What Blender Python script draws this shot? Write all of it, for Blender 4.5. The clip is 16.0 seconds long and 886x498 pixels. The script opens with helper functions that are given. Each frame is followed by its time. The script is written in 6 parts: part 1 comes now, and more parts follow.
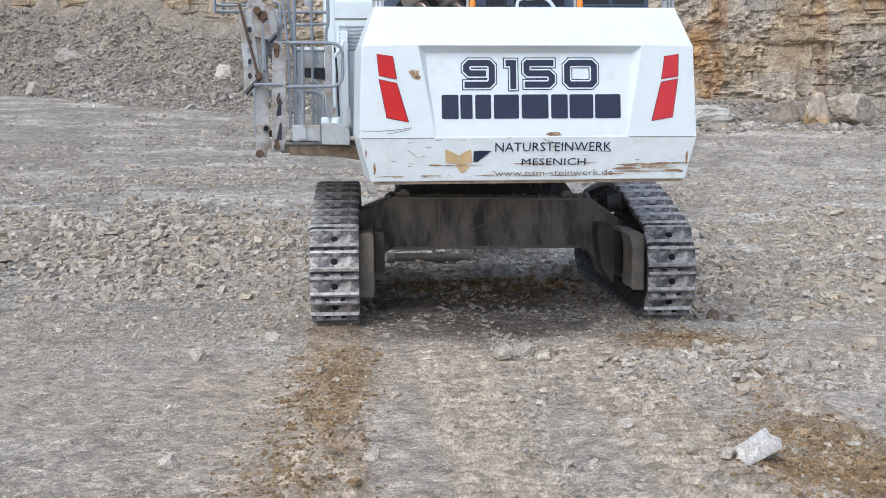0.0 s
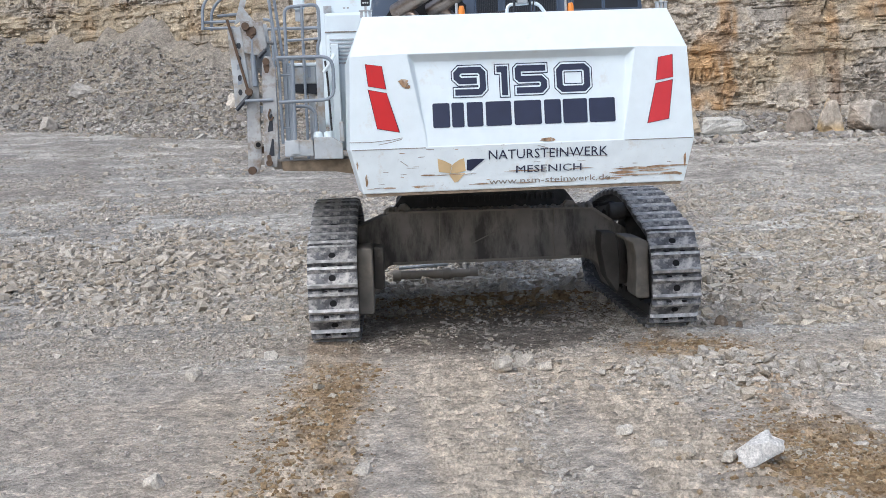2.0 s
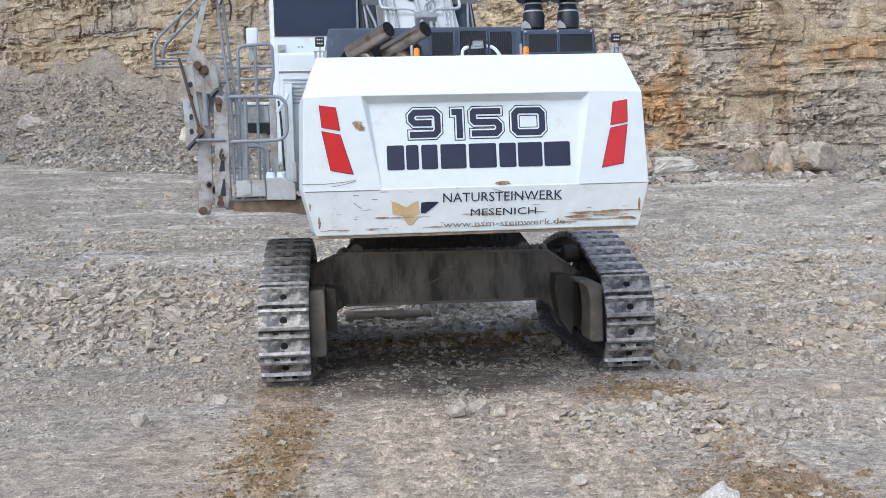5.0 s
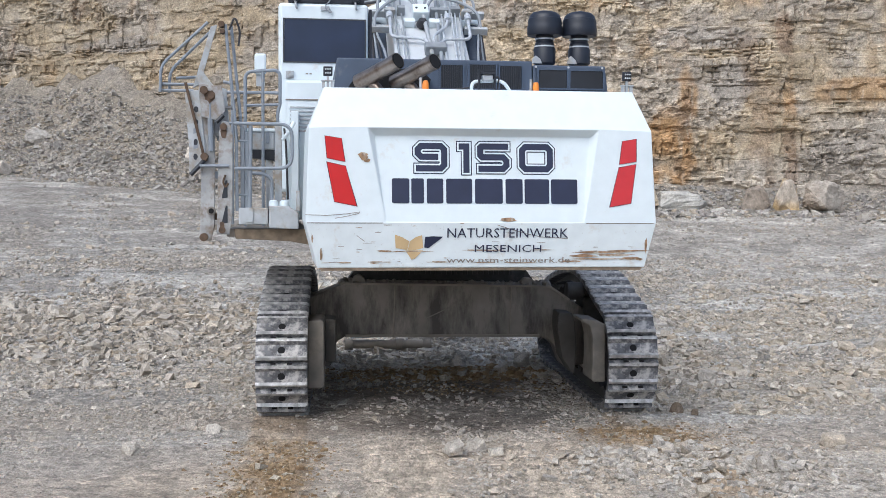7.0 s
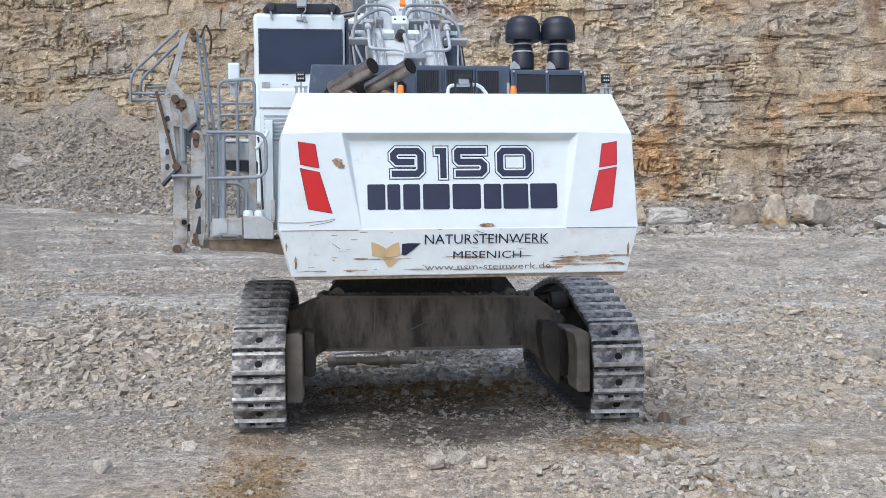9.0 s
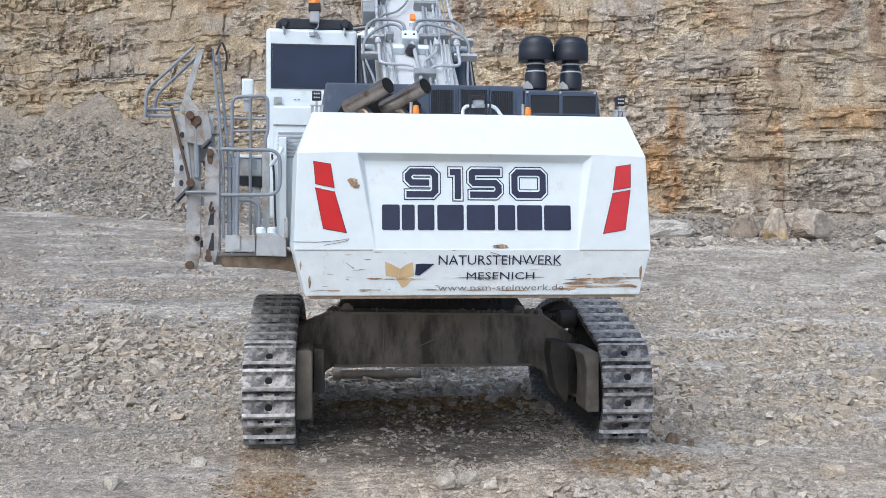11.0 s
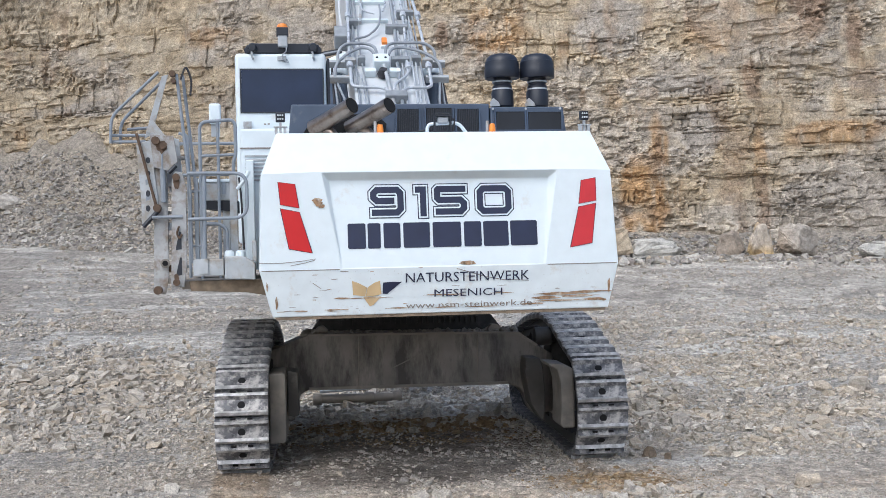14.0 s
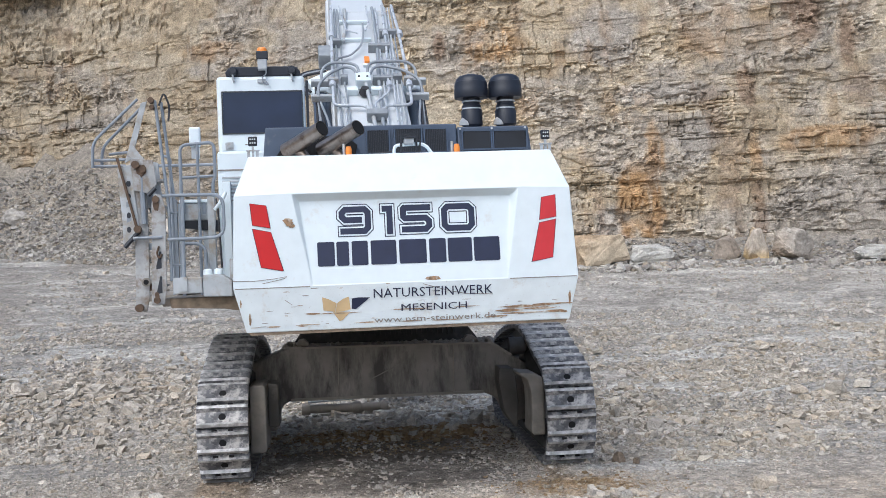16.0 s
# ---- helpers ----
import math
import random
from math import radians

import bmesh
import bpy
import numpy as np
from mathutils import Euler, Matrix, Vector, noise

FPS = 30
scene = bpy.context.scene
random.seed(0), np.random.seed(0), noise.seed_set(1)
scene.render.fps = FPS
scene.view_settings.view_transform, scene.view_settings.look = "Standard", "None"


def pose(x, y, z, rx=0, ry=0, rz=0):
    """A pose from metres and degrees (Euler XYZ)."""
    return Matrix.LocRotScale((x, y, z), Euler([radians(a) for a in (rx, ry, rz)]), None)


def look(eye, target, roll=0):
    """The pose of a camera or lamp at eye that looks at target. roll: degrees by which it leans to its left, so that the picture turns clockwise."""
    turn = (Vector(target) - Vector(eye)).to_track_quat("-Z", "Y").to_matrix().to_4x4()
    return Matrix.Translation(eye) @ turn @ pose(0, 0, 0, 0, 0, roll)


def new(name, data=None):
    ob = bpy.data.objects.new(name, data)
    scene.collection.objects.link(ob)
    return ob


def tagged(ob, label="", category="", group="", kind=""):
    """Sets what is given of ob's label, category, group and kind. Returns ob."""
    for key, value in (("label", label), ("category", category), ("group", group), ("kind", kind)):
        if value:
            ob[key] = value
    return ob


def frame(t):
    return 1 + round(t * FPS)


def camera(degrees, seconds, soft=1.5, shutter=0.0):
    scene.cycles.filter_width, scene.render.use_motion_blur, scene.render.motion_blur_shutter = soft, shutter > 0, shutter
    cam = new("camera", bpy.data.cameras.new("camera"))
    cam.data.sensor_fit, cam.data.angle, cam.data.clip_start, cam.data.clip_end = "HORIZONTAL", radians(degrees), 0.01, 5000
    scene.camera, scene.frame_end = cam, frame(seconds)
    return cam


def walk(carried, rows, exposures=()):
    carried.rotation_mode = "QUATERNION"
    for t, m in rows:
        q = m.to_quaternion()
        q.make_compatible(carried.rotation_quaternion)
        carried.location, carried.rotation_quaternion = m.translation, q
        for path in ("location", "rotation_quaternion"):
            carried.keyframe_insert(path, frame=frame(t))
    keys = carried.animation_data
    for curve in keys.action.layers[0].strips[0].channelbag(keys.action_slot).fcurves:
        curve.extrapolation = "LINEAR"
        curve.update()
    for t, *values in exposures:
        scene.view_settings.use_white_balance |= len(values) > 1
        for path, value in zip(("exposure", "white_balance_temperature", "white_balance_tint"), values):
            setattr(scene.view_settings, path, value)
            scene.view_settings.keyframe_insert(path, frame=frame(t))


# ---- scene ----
cam = camera(43.80, 16.0, soft=0.7)
PATH = [
    (0.0, pose(-0.415, -0.668, 2.715, 82.76, 0.28, -0.36)),
    (0.5, pose(-0.352, -0.737, 2.703, 82.64, 1.05, 0.44)),
    (1.0, pose(-0.178, -0.526, 2.514, 83.14, 2.07, 0.62)),
    (1.5, pose(-0.146, -0.501, 2.532, 83.51, 2.33, 0.59)),
    (2.0, pose(-0.140, -0.475, 2.539, 84.07, 2.19, 0.57)),
    (2.5, pose(-0.160, -0.530, 2.543, 84.44, 2.06, 0.80)),
    (3.0, pose(-0.194, -0.516, 2.547, 84.71, 1.99, 0.66)),
    (3.5, pose(-0.200, -0.485, 2.544, 84.72, 2.11, 0.50)),
    (4.0, pose(-0.144, -0.447, 2.547, 84.89, 2.56, -0.99)),
    (6.5, pose(-0.132, -0.195, 2.728, 86.95, 0.24, -1.68)),
    (7.0, pose(-0.131, -0.169, 2.727, 87.04, -0.31, -1.52)),
    (7.5, pose(-0.117, -0.102, 2.690, 87.46, -0.22, -1.70)),
    (8.0, pose(0.027, -0.030, 2.529, 87.95, 0.55, -1.74)),
    (10.5, pose(-0.107, 0.133, 2.604, 88.43, 0.30, -2.37)),
    (11.0, pose(-0.165, 0.061, 2.692, 88.59, -0.21, -2.19)),
    (11.5, pose(-0.185, 0.073, 2.729, 89.28, -0.52, -2.77)),
    (12.0, pose(-0.146, 0.065, 2.698, 89.47, -0.25, -2.86)),
    (12.5, pose(-0.022, 0.128, 2.573, 89.87, 0.57, -2.79)),
    (13.0, pose(0.044, 0.104, 2.577, 89.96, 0.87, -2.72)),
    (13.5, pose(0.058, 0.128, 2.584, 90.02, 0.92, -2.66)),
    (14.0, pose(0.104, 0.057, 2.589, 90.00, 1.33, -2.55)),
    (14.5, pose(0.231, -0.034, 2.613, 90.02, 1.71, -2.41)),
    (15.0, pose(0.359, -0.195, 2.653, 90.06, 1.83, -2.17)),
    (15.5, pose(0.492, -0.308, 2.665, 90.28, 2.10, -2.03)),
    (16.0, pose(0.561, -0.453, 2.678, 90.34, 2.15, -1.97)),
]
walk(cam, PATH, ((0.0, 0.0, 5770, 7), (16.0, 0.0, 5770, 7)))

world = bpy.data.worlds.new("overcast_sky")
scene.world = world
world.use_nodes = True
wn, wl = world.node_tree.nodes, world.node_tree.links
sky = wn.new("ShaderNodeTexSky")
sky.sky_type, sky.sun_disc = "NISHITA", False
sky.sun_elevation, sky.sun_rotation = radians(51), radians(209)
sky.air_density, sky.dust_density = 1.0, 5.0
pale = wn.new("ShaderNodeHueSaturation")
pale.inputs["Saturation"].default_value = 0.85
back = wn["Background"]
back.inputs[1].default_value = 0.172
wl.new(sky.outputs[0], pale.inputs["Color"])
wl.new(pale.outputs[0], back.inputs[0])

sun = new("sun", bpy.data.lights.new("sun", "SUN"))
sun.data.energy, sun.data.angle, sun.data.color = 0.86, radians(50), (1.0, 0.985, 0.96)
sun.matrix_world = look((-4.5, -8.0, 11.5), (0.0, 0.0, 0.0))


# ---- materials ----
def material(name, color, rough=0.6, metal=0.0, vary=0.15, scale=6.0, dirt=None, dirt_amount=0.0, dirt_scale=2.5,
             bump=0.0, bump_scale=60.0, speckle=0.0, stretch=(1, 1, 1)):
    """A painted or bare surface: base colour with fine and broad variation, dirt in patches, fine relief."""
    m = bpy.data.materials.new(name)
    m.use_nodes = True
    nt, ln = m.node_tree.nodes, m.node_tree.links
    bsdf = nt["Principled BSDF"]
    coord = nt.new("ShaderNodeTexCoord")
    fine = nt.new("ShaderNodeTexNoise")
    fine.inputs["Scale"].default_value, fine.inputs["Detail"].default_value = scale, 8
    ln.new(coord.outputs["Object"], fine.inputs["Vector"])
    ramp = nt.new("ShaderNodeMapRange")
    ramp.inputs["To Min"].default_value, ramp.inputs["To Max"].default_value = 1 - vary, 1 + vary
    ramp.inputs["From Min"].default_value, ramp.inputs["From Max"].default_value = 0.3, 0.7
    ln.new(fine.outputs["Fac"], ramp.inputs["Value"])
    mul = nt.new("ShaderNodeVectorMath")
    mul.operation = "SCALE"
    mul.inputs[0].default_value = color
    ln.new(ramp.outputs[0], mul.inputs["Scale"])
    out = mul.outputs[0]
    if dirt:
        broad = nt.new("ShaderNodeTexNoise")
        broad.inputs["Scale"].default_value, broad.inputs["Detail"].default_value = dirt_scale, 10
        broad.inputs["Roughness"].default_value = 0.7
        run = nt.new("ShaderNodeVectorMath")
        run.operation = "MULTIPLY"
        run.inputs[1].default_value = stretch
        ln.new(coord.outputs["Object"], run.inputs[0])
        ln.new(run.outputs[0], broad.inputs["Vector"])
        cut = nt.new("ShaderNodeMapRange")
        edge = 0.72 - 0.42 * dirt_amount
        cut.inputs["From Min"].default_value, cut.inputs["From Max"].default_value = edge, edge + 0.16
        ln.new(broad.outputs["Fac"], cut.inputs["Value"])
        mix = nt.new("ShaderNodeMix")
        mix.data_type = "RGBA"
        mix.inputs["B"].default_value = (*dirt, 1)
        ln.new(cut.outputs[0], mix.inputs["Factor"])
        ln.new(out, mix.inputs["A"])
        out = mix.outputs["Result"]
    if speckle:
        fleck = nt.new("ShaderNodeTexNoise")
        fleck.inputs["Scale"].default_value, fleck.inputs["Detail"].default_value = 45, 3
        ln.new(coord.outputs["Object"], fleck.inputs["Vector"])
        cut = nt.new("ShaderNodeMapRange")
        cut.inputs["From Min"].default_value, cut.inputs["From Max"].default_value = 0.66, 0.74
        cut.inputs["To Max"].default_value = speckle
        ln.new(fleck.outputs["Fac"], cut.inputs["Value"])
        mix = nt.new("ShaderNodeMix")
        mix.data_type = "RGBA"
        mix.inputs["B"].default_value = (0.3, 0.25, 0.19, 1)
        ln.new(cut.outputs[0], mix.inputs["Factor"])
        ln.new(out, mix.inputs["A"])
        out = mix.outputs["Result"]
    ln.new(out, bsdf.inputs["Base Color"])
    rr = nt.new("ShaderNodeMapRange")
    rr.inputs["To Min"].default_value, rr.inputs["To Max"].default_value = max(0.05, rough - 0.1), min(1.0, rough + 0.12)
    ln.new(fine.outputs["Fac"], rr.inputs["Value"])
    ln.new(rr.outputs[0], bsdf.inputs["Roughness"])
    bsdf.inputs["Metallic"].default_value = metal
    if bump:
        rel = nt.new("ShaderNodeTexNoise")
        rel.inputs["Scale"].default_value, rel.inputs["Detail"].default_value = bump_scale, 6
        ln.new(coord.outputs["Object"], rel.inputs["Vector"])
        bn = nt.new("ShaderNodeBump")
        bn.inputs["Strength"].default_value, bn.inputs["Distance"].default_value = bump, 0.01
        ln.new(rel.outputs["Fac"], bn.inputs["Height"])
        ln.new(bn.outputs[0], bsdf.inputs["Normal"])
    return m


DUST = (0.36, 0.32, 0.26)
WHITE = material("white_paint", (0.725, 0.80, 0.84), 0.45, vary=0.03, dirt=(0.62, 0.60, 0.56), dirt_amount=0.30, speckle=0.06)
WHITE_LOW = material("scuffed_white_paint", (0.745, 0.81, 0.84), 0.5, vary=0.05, dirt=(0.60, 0.57, 0.52), dirt_amount=0.34, speckle=0.3, dirt_scale=4)
NAVY = material("navy_decal", (0.017, 0.023, 0.058), 0.45, vary=0.12)
RED = material("red_reflector", (0.55, 0.012, 0.014), 0.35, vary=0.06)
RED_PALE = material("faded_red_reflector", (0.58, 0.035, 0.045), 0.35, vary=0.06)
CREAM = material("bare_filler", (0.60, 0.44, 0.24), 0.8, vary=0.12)
CHIP = material("rusty_scrape", (0.30, 0.19, 0.11), 0.85, vary=0.45, scale=25, dirt=(0.62, 0.56, 0.47), dirt_amount=0.55, dirt_scale=9)
SCRATCH = material("grey_scratch", (0.24, 0.21, 0.19), 0.8, vary=0.3, scale=20)
HOOD = material("slate_blue_paint", (0.060, 0.082, 0.125), 0.42, vary=0.1, dirt=(0.16, 0.17, 0.19), dirt_amount=0.35)
MESH_DARK = material("vent_mesh", (0.012, 0.014, 0.02), 0.55, vary=0.3)
CLAMP = material("dark_grey_clamp", (0.27, 0.29, 0.31), 0.5, vary=0.2, dirt=(0.3, 0.29, 0.27), dirt_amount=0.3)
LOUVRE = material("louvre_paint", (0.022, 0.026, 0.036), 0.5)
GREY = material("pale_grey_paint", (0.41, 0.435, 0.46), 0.5, vary=0.12, dirt=(0.30, 0.26, 0.21), dirt_amount=0.52, dirt_scale=4, speckle=0.5)
GRIMY = material("grimy_grey_paint", (0.36, 0.365, 0.37), 0.6, vary=0.25, dirt=(0.22, 0.175, 0.135), dirt_amount=0.62, dirt_scale=5, speckle=0.7)
RAIL = material("grey_rail_paint", (0.24, 0.27, 0.31), 0.42, vary=0.1, dirt=DUST, dirt_amount=0.3, dirt_scale=7)
PIPE = material("pale_hydraulic_pipe", (0.53, 0.56, 0.60), 0.28, metal=0.15, vary=0.08, dirt=(0.40, 0.39, 0.38), dirt_amount=0.3)
PIPE_DARK = material("grey_hose_pipe", (0.28, 0.305, 0.335), 0.42, metal=0.0, vary=0.12)
HOSE = material("black_hose", (0.03, 0.03, 0.035), 0.6, vary=0.2)
BOOM_PAINT = material("boom_paint", (0.58, 0.61, 0.635), 0.42, vary=0.04, dirt=(0.5, 0.48, 0.45), dirt_amount=0.35)
RUBBER = material("black_plastic", (0.016, 0.02, 0.032), 0.42, vary=0.15, dirt=(0.06, 0.06, 0.065), dirt_amount=0.3)
# black for hollows, whose shade is put into the colour
BLACK = material("hollow_shade_black", (0.006, 0.006, 0.007), 0.9)
EXHAUST = material("heat_stained_steel", (0.36, 0.30, 0.255), 0.30, metal=0.9, vary=0.4, scale=5, dirt=(0.11, 0.075, 0.055), dirt_amount=0.55)
ORANGE = material("orange_lens", (0.85, 0.27, 0.04), 0.3, vary=0.05)
GLASS_DARK = material("tinted_window", (0.016, 0.026, 0.06), 0.12, vary=0.25, scale=1.5)
LENS = material("lamp_lens", (0.5, 0.52, 0.55), 0.2, vary=0.15, scale=30)
TRACK = material("worn_track_steel", (0.12, 0.12, 0.128), 0.55, metal=0.2, vary=0.4, scale=14, dirt=(0.52, 0.50, 0.48), dirt_amount=0.6, dirt_scale=9, bump=0.5, bump_scale=30)
TRACK_POLISH = material("polished_grouser", (0.50, 0.495, 0.49), 0.40, metal=0.25, vary=0.4, scale=14, dirt=(0.22, 0.21, 0.20), dirt_amount=0.4, dirt_scale=8)
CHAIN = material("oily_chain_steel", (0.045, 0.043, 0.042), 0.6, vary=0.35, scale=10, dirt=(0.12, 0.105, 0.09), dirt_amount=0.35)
BODY_DARK = material("dusty_undercarriage_steel", (0.255, 0.225, 0.19), 0.7, vary=0.3, scale=2.2, dirt=(0.115, 0.10, 0.088), dirt_amount=0.42, dirt_scale=2.2, bump=0.25, bump_scale=20)
# darker copy of the undercarriage steel, with the shade behind the guards in it
BRACKET = material("shaded_bracket_steel", (0.085, 0.078, 0.07), 0.75, vary=0.3, scale=3, dirt=(0.17, 0.15, 0.13), dirt_amount=0.4)
GUARD = material("dusty_guard_plate", (0.21, 0.19, 0.165), 0.7, vary=0.22, dirt=(0.30, 0.265, 0.22), dirt_amount=0.5)
RUSTY = material("rusty_pin", (0.105, 0.068, 0.045), 0.8, vary=0.3, scale=20)
CAR_BODY = material("stained_car_body_steel", (0.235, 0.21, 0.185), 0.65, vary=0.3, scale=2.2, dirt=(0.075, 0.068, 0.062), dirt_amount=0.62, dirt_scale=2.0, bump=0.25, bump_scale=20, stretch=(1.6, 1.0, 0.45))
MUD = material("dried_mud", (0.22, 0.17, 0.12), 0.95, vary=0.3, scale=12, bump=0.6)


def attribute_rock(name, bump=0.6, bump_scale=14.0, fine_scale=40.0, cracks=0.0, pebbles=()):
    """Rock and earth whose broad colour is laid down on the mesh as an attribute, with grain and fine relief on top."""
    m = bpy.data.materials.new(name)
    m.use_nodes = True
    nt, ln = m.node_tree.nodes, m.node_tree.links
    bsdf = nt["Principled BSDF"]
    att = nt.new("ShaderNodeAttribute")
    att.attribute_name = "tint"
    coord = nt.new("ShaderNodeTexCoord")
    vals = []
    for sc, lo, hi in ((bump_scale * 0.35, 0.72, 1.25), (fine_scale, 0.6, 1.4)):
        n = nt.new("ShaderNodeTexNoise")
        n.inputs["Scale"].default_value, n.inputs["Detail"].default_value = sc, 8
        n.inputs["Roughness"].default_value = 0.65
        ln.new(coord.outputs["Object"], n.inputs["Vector"])
        mr = nt.new("ShaderNodeMapRange")
        mr.inputs["From Min"].default_value, mr.inputs["From Max"].default_value = 0.3, 0.7
        mr.inputs["To Min"].default_value, mr.inputs["To Max"].default_value = lo, hi
        ln.new(n.outputs["Fac"], mr.inputs["Value"])
        vals.append(mr)
    both = nt.new("ShaderNodeMath")
    both.operation = "MULTIPLY"
    ln.new(vals[0].outputs[0], both.inputs[0])
    ln.new(vals[1].outputs[0], both.inputs[1])
    mul = nt.new("ShaderNodeVectorMath")
    mul.operation = "SCALE"
    ln.new(att.outputs["Color"], mul.inputs[0])
    ln.new(both.outputs[0], mul.inputs["Scale"])
    ln.new(mul.outputs[0], bsdf.inputs["Base Color"])
    bsdf.inputs["Roughness"].default_value = 0.92
    bsdf.inputs["Specular IOR Level"].default_value = 0.25
    rel = nt.new("ShaderNodeTexNoise")
    rel.inputs["Scale"].default_value, rel.inputs["Detail"].default_value = bump_scale, 10
    rel.inputs["Roughness"].default_value = 0.7
    ln.new(coord.outputs["Object"], rel.inputs["Vector"])
    bn = nt.new("ShaderNodeBump")
    bn.inputs["Strength"].default_value, bn.inputs["Distance"].default_value = bump, 0.05
    height = rel.outputs["Fac"]
    if cracks:                               # broken joints: an uneven net, sunk, with crevice shade painted into the colour
        bend = nt.new("ShaderNodeVectorMath")
        bend.operation = "MULTIPLY_ADD"
        ln.new(rel.outputs["Color"], bend.inputs[0])
        bend.inputs[1].default_value = (0.5, 0.5, 0.35)
        ln.new(coord.outputs["Object"], bend.inputs[2])
        flat = nt.new("ShaderNodeVectorMath")
        flat.operation = "MULTIPLY"
        ln.new(bend.outputs[0], flat.inputs[0])
        flat.inputs[1].default_value = (1.0, 0.6, 1.9)
        for sc, w, dark in ((cracks, 0.03, 0.74), (cracks * 2.7, 0.045, 0.84)):
            vor = nt.new("ShaderNodeTexVoronoi")
            vor.feature = "DISTANCE_TO_EDGE"
            vor.inputs["Scale"].default_value = sc
            ln.new(flat.outputs[0], vor.inputs["Vector"])
            cut = nt.new("ShaderNodeMapRange")
            cut.inputs["From Max"].default_value = w
            cut.inputs["To Min"].default_value = dark
            ln.new(vor.outputs["Distance"], cut.inputs["Value"])
            m2 = nt.new("ShaderNodeMath")
            m2.operation = "MULTIPLY"
            ln.new(height, m2.inputs[0])
            ln.new(cut.outputs[0], m2.inputs[1])
            height = m2.outputs[0]
            m3 = nt.new("ShaderNodeMath")
            m3.operation = "MULTIPLY"
            ln.new(mul.inputs["Scale"].links[0].from_socket, m3.inputs[0])
            ln.new(cut.outputs[0], m3.inputs[1])
            ln.new(m3.outputs[0], mul.inputs["Scale"])
    for sc, amount in pebbles:               # packed pebbles: domed cells, each with its own tone
        shift = nt.new("ShaderNodeVectorMath")
        shift.operation = "MULTIPLY_ADD"
        ln.new(rel.outputs["Color"], shift.inputs[0])
        shift.inputs[1].default_value = (1.2 / sc, 1.2 / sc, 1.2 / sc)
        ln.new(coord.outputs["Object"], shift.inputs[2])
        vor = nt.new("ShaderNodeTexVoronoi")
        vor.inputs["Scale"].default_value = sc
        ln.new(shift.outputs[0], vor.inputs["Vector"])
        tone = nt.new("ShaderNodeMapRange")
        tone.inputs["To Min"].default_value, tone.inputs["To Max"].default_value = 1 - 0.5 * amount, 1 + 0.5 * amount
        sep = nt.new("ShaderNodeSeparateColor")
        ln.new(vor.outputs["Color"], sep.inputs[0])
        ln.new(sep.outputs[0], tone.inputs["Value"])
        m3 = nt.new("ShaderNodeMath")
        m3.operation = "MULTIPLY"
        ln.new(mul.inputs["Scale"].links[0].from_socket, m3.inputs[0])
        ln.new(tone.outputs[0], m3.inputs[1])
        ln.new(m3.outputs[0], mul.inputs["Scale"])
        pick = nt.new("ShaderNodeMapRange")      # only some cells stand up as stones
        pick.inputs["From Min"].default_value, pick.inputs["From Max"].default_value = 0.45, 0.75
        ln.new(sep.outputs[1], pick.inputs["Value"])
        dome = nt.new("ShaderNodeMapRange")
        dome.inputs["From Max"].default_value = 0.7
        dome.inputs["To Min"].default_value, dome.inputs["To Max"].default_value = 14.0 / sc, 0.0
        ln.new(vor.outputs["Distance"], dome.inputs["Value"])
        up = nt.new("ShaderNodeMath")
        up.operation = "MULTIPLY"
        ln.new(dome.outputs[0], up.inputs[0])
        ln.new(pick.outputs[0], up.inputs[1])
        add = nt.new("ShaderNodeMath")
        ln.new(height, add.inputs[0])
        ln.new(up.outputs[0], add.inputs[1])
        height = add.outputs[0]
    ln.new(height, bn.inputs["Height"])
    ln.new(bn.outputs[0], bsdf.inputs["Normal"])
    return m


GROUND = attribute_rock("crushed_stone_ground", 0.85, 14.0, 45.0, 0.0, ((11.0, 0.4), (27.0, 0.38)))
CLIFF = attribute_rock("layered_limestone", 0.85, 4.5, 13.0, 1.0)
STONE = attribute_rock("broken_stone", 0.5, 18.0, 60.0)


# ---- noise on grids ----
def lattice(ix, iy, seed):
    n = (ix.astype(np.int64) * 374761393 + iy.astype(np.int64) * 668265263 + seed * 1274126177) & 0x7FFFFFFF
    n = ((n ^ (n >> 13)) * 1274126177) & 0x7FFFFFFF
    n = ((n ^ (n >> 16)) * 374761393) & 0x7FFFFFFF
    return (n ^ (n >> 15)) % 100003 / 100003.0


def value_noise(x, y, seed=0):
    ix, iy = np.floor(x), np.floor(y)
    fx, fy = x - ix, y - iy
    fx, fy = fx * fx * (3 - 2 * fx), fy * fy * (3 - 2 * fy)
    a, b = lattice(ix, iy, seed), lattice(ix + 1, iy, seed)
    c, d = lattice(ix, iy + 1, seed), lattice(ix + 1, iy + 1, seed)
    return (a + (b - a) * fx) * (1 - fy) + (c + (d - c) * fx) * fy


def fbm(x, y, seed=0, octaves=4, gain=0.5):
    total, amp, norm = np.zeros_like(x), 1.0, 0.0
    for k in range(octaves):
        total += amp * value_noise(x * 2 ** k + 17.3 * k, y * 2 ** k - 9.1 * k, seed + k)
        norm += amp
        amp *= gain
    return total / norm - 0.5


def smooth(v, a, b):
    s = np.clip((v - a) / (b - a), 0, 1)
    return s * s * (3 - 2 * s)


def blend(a, b, w):
    return a + (b - a) * w[..., None]


# ---- the lie of the land ----
UNDER = pose(0.384, 13.38, 0.0, 0, 0, 3.4)      # undercarriage: rear contact of the tracks
UPPER = pose(0.585, 11.18, -0.21, 0, 0, 5.3)    # upper structure: foot of the rear face of the counterweight
TRACK_X, GAUGE, PAD_W = 2.17, 0.963, 0.60


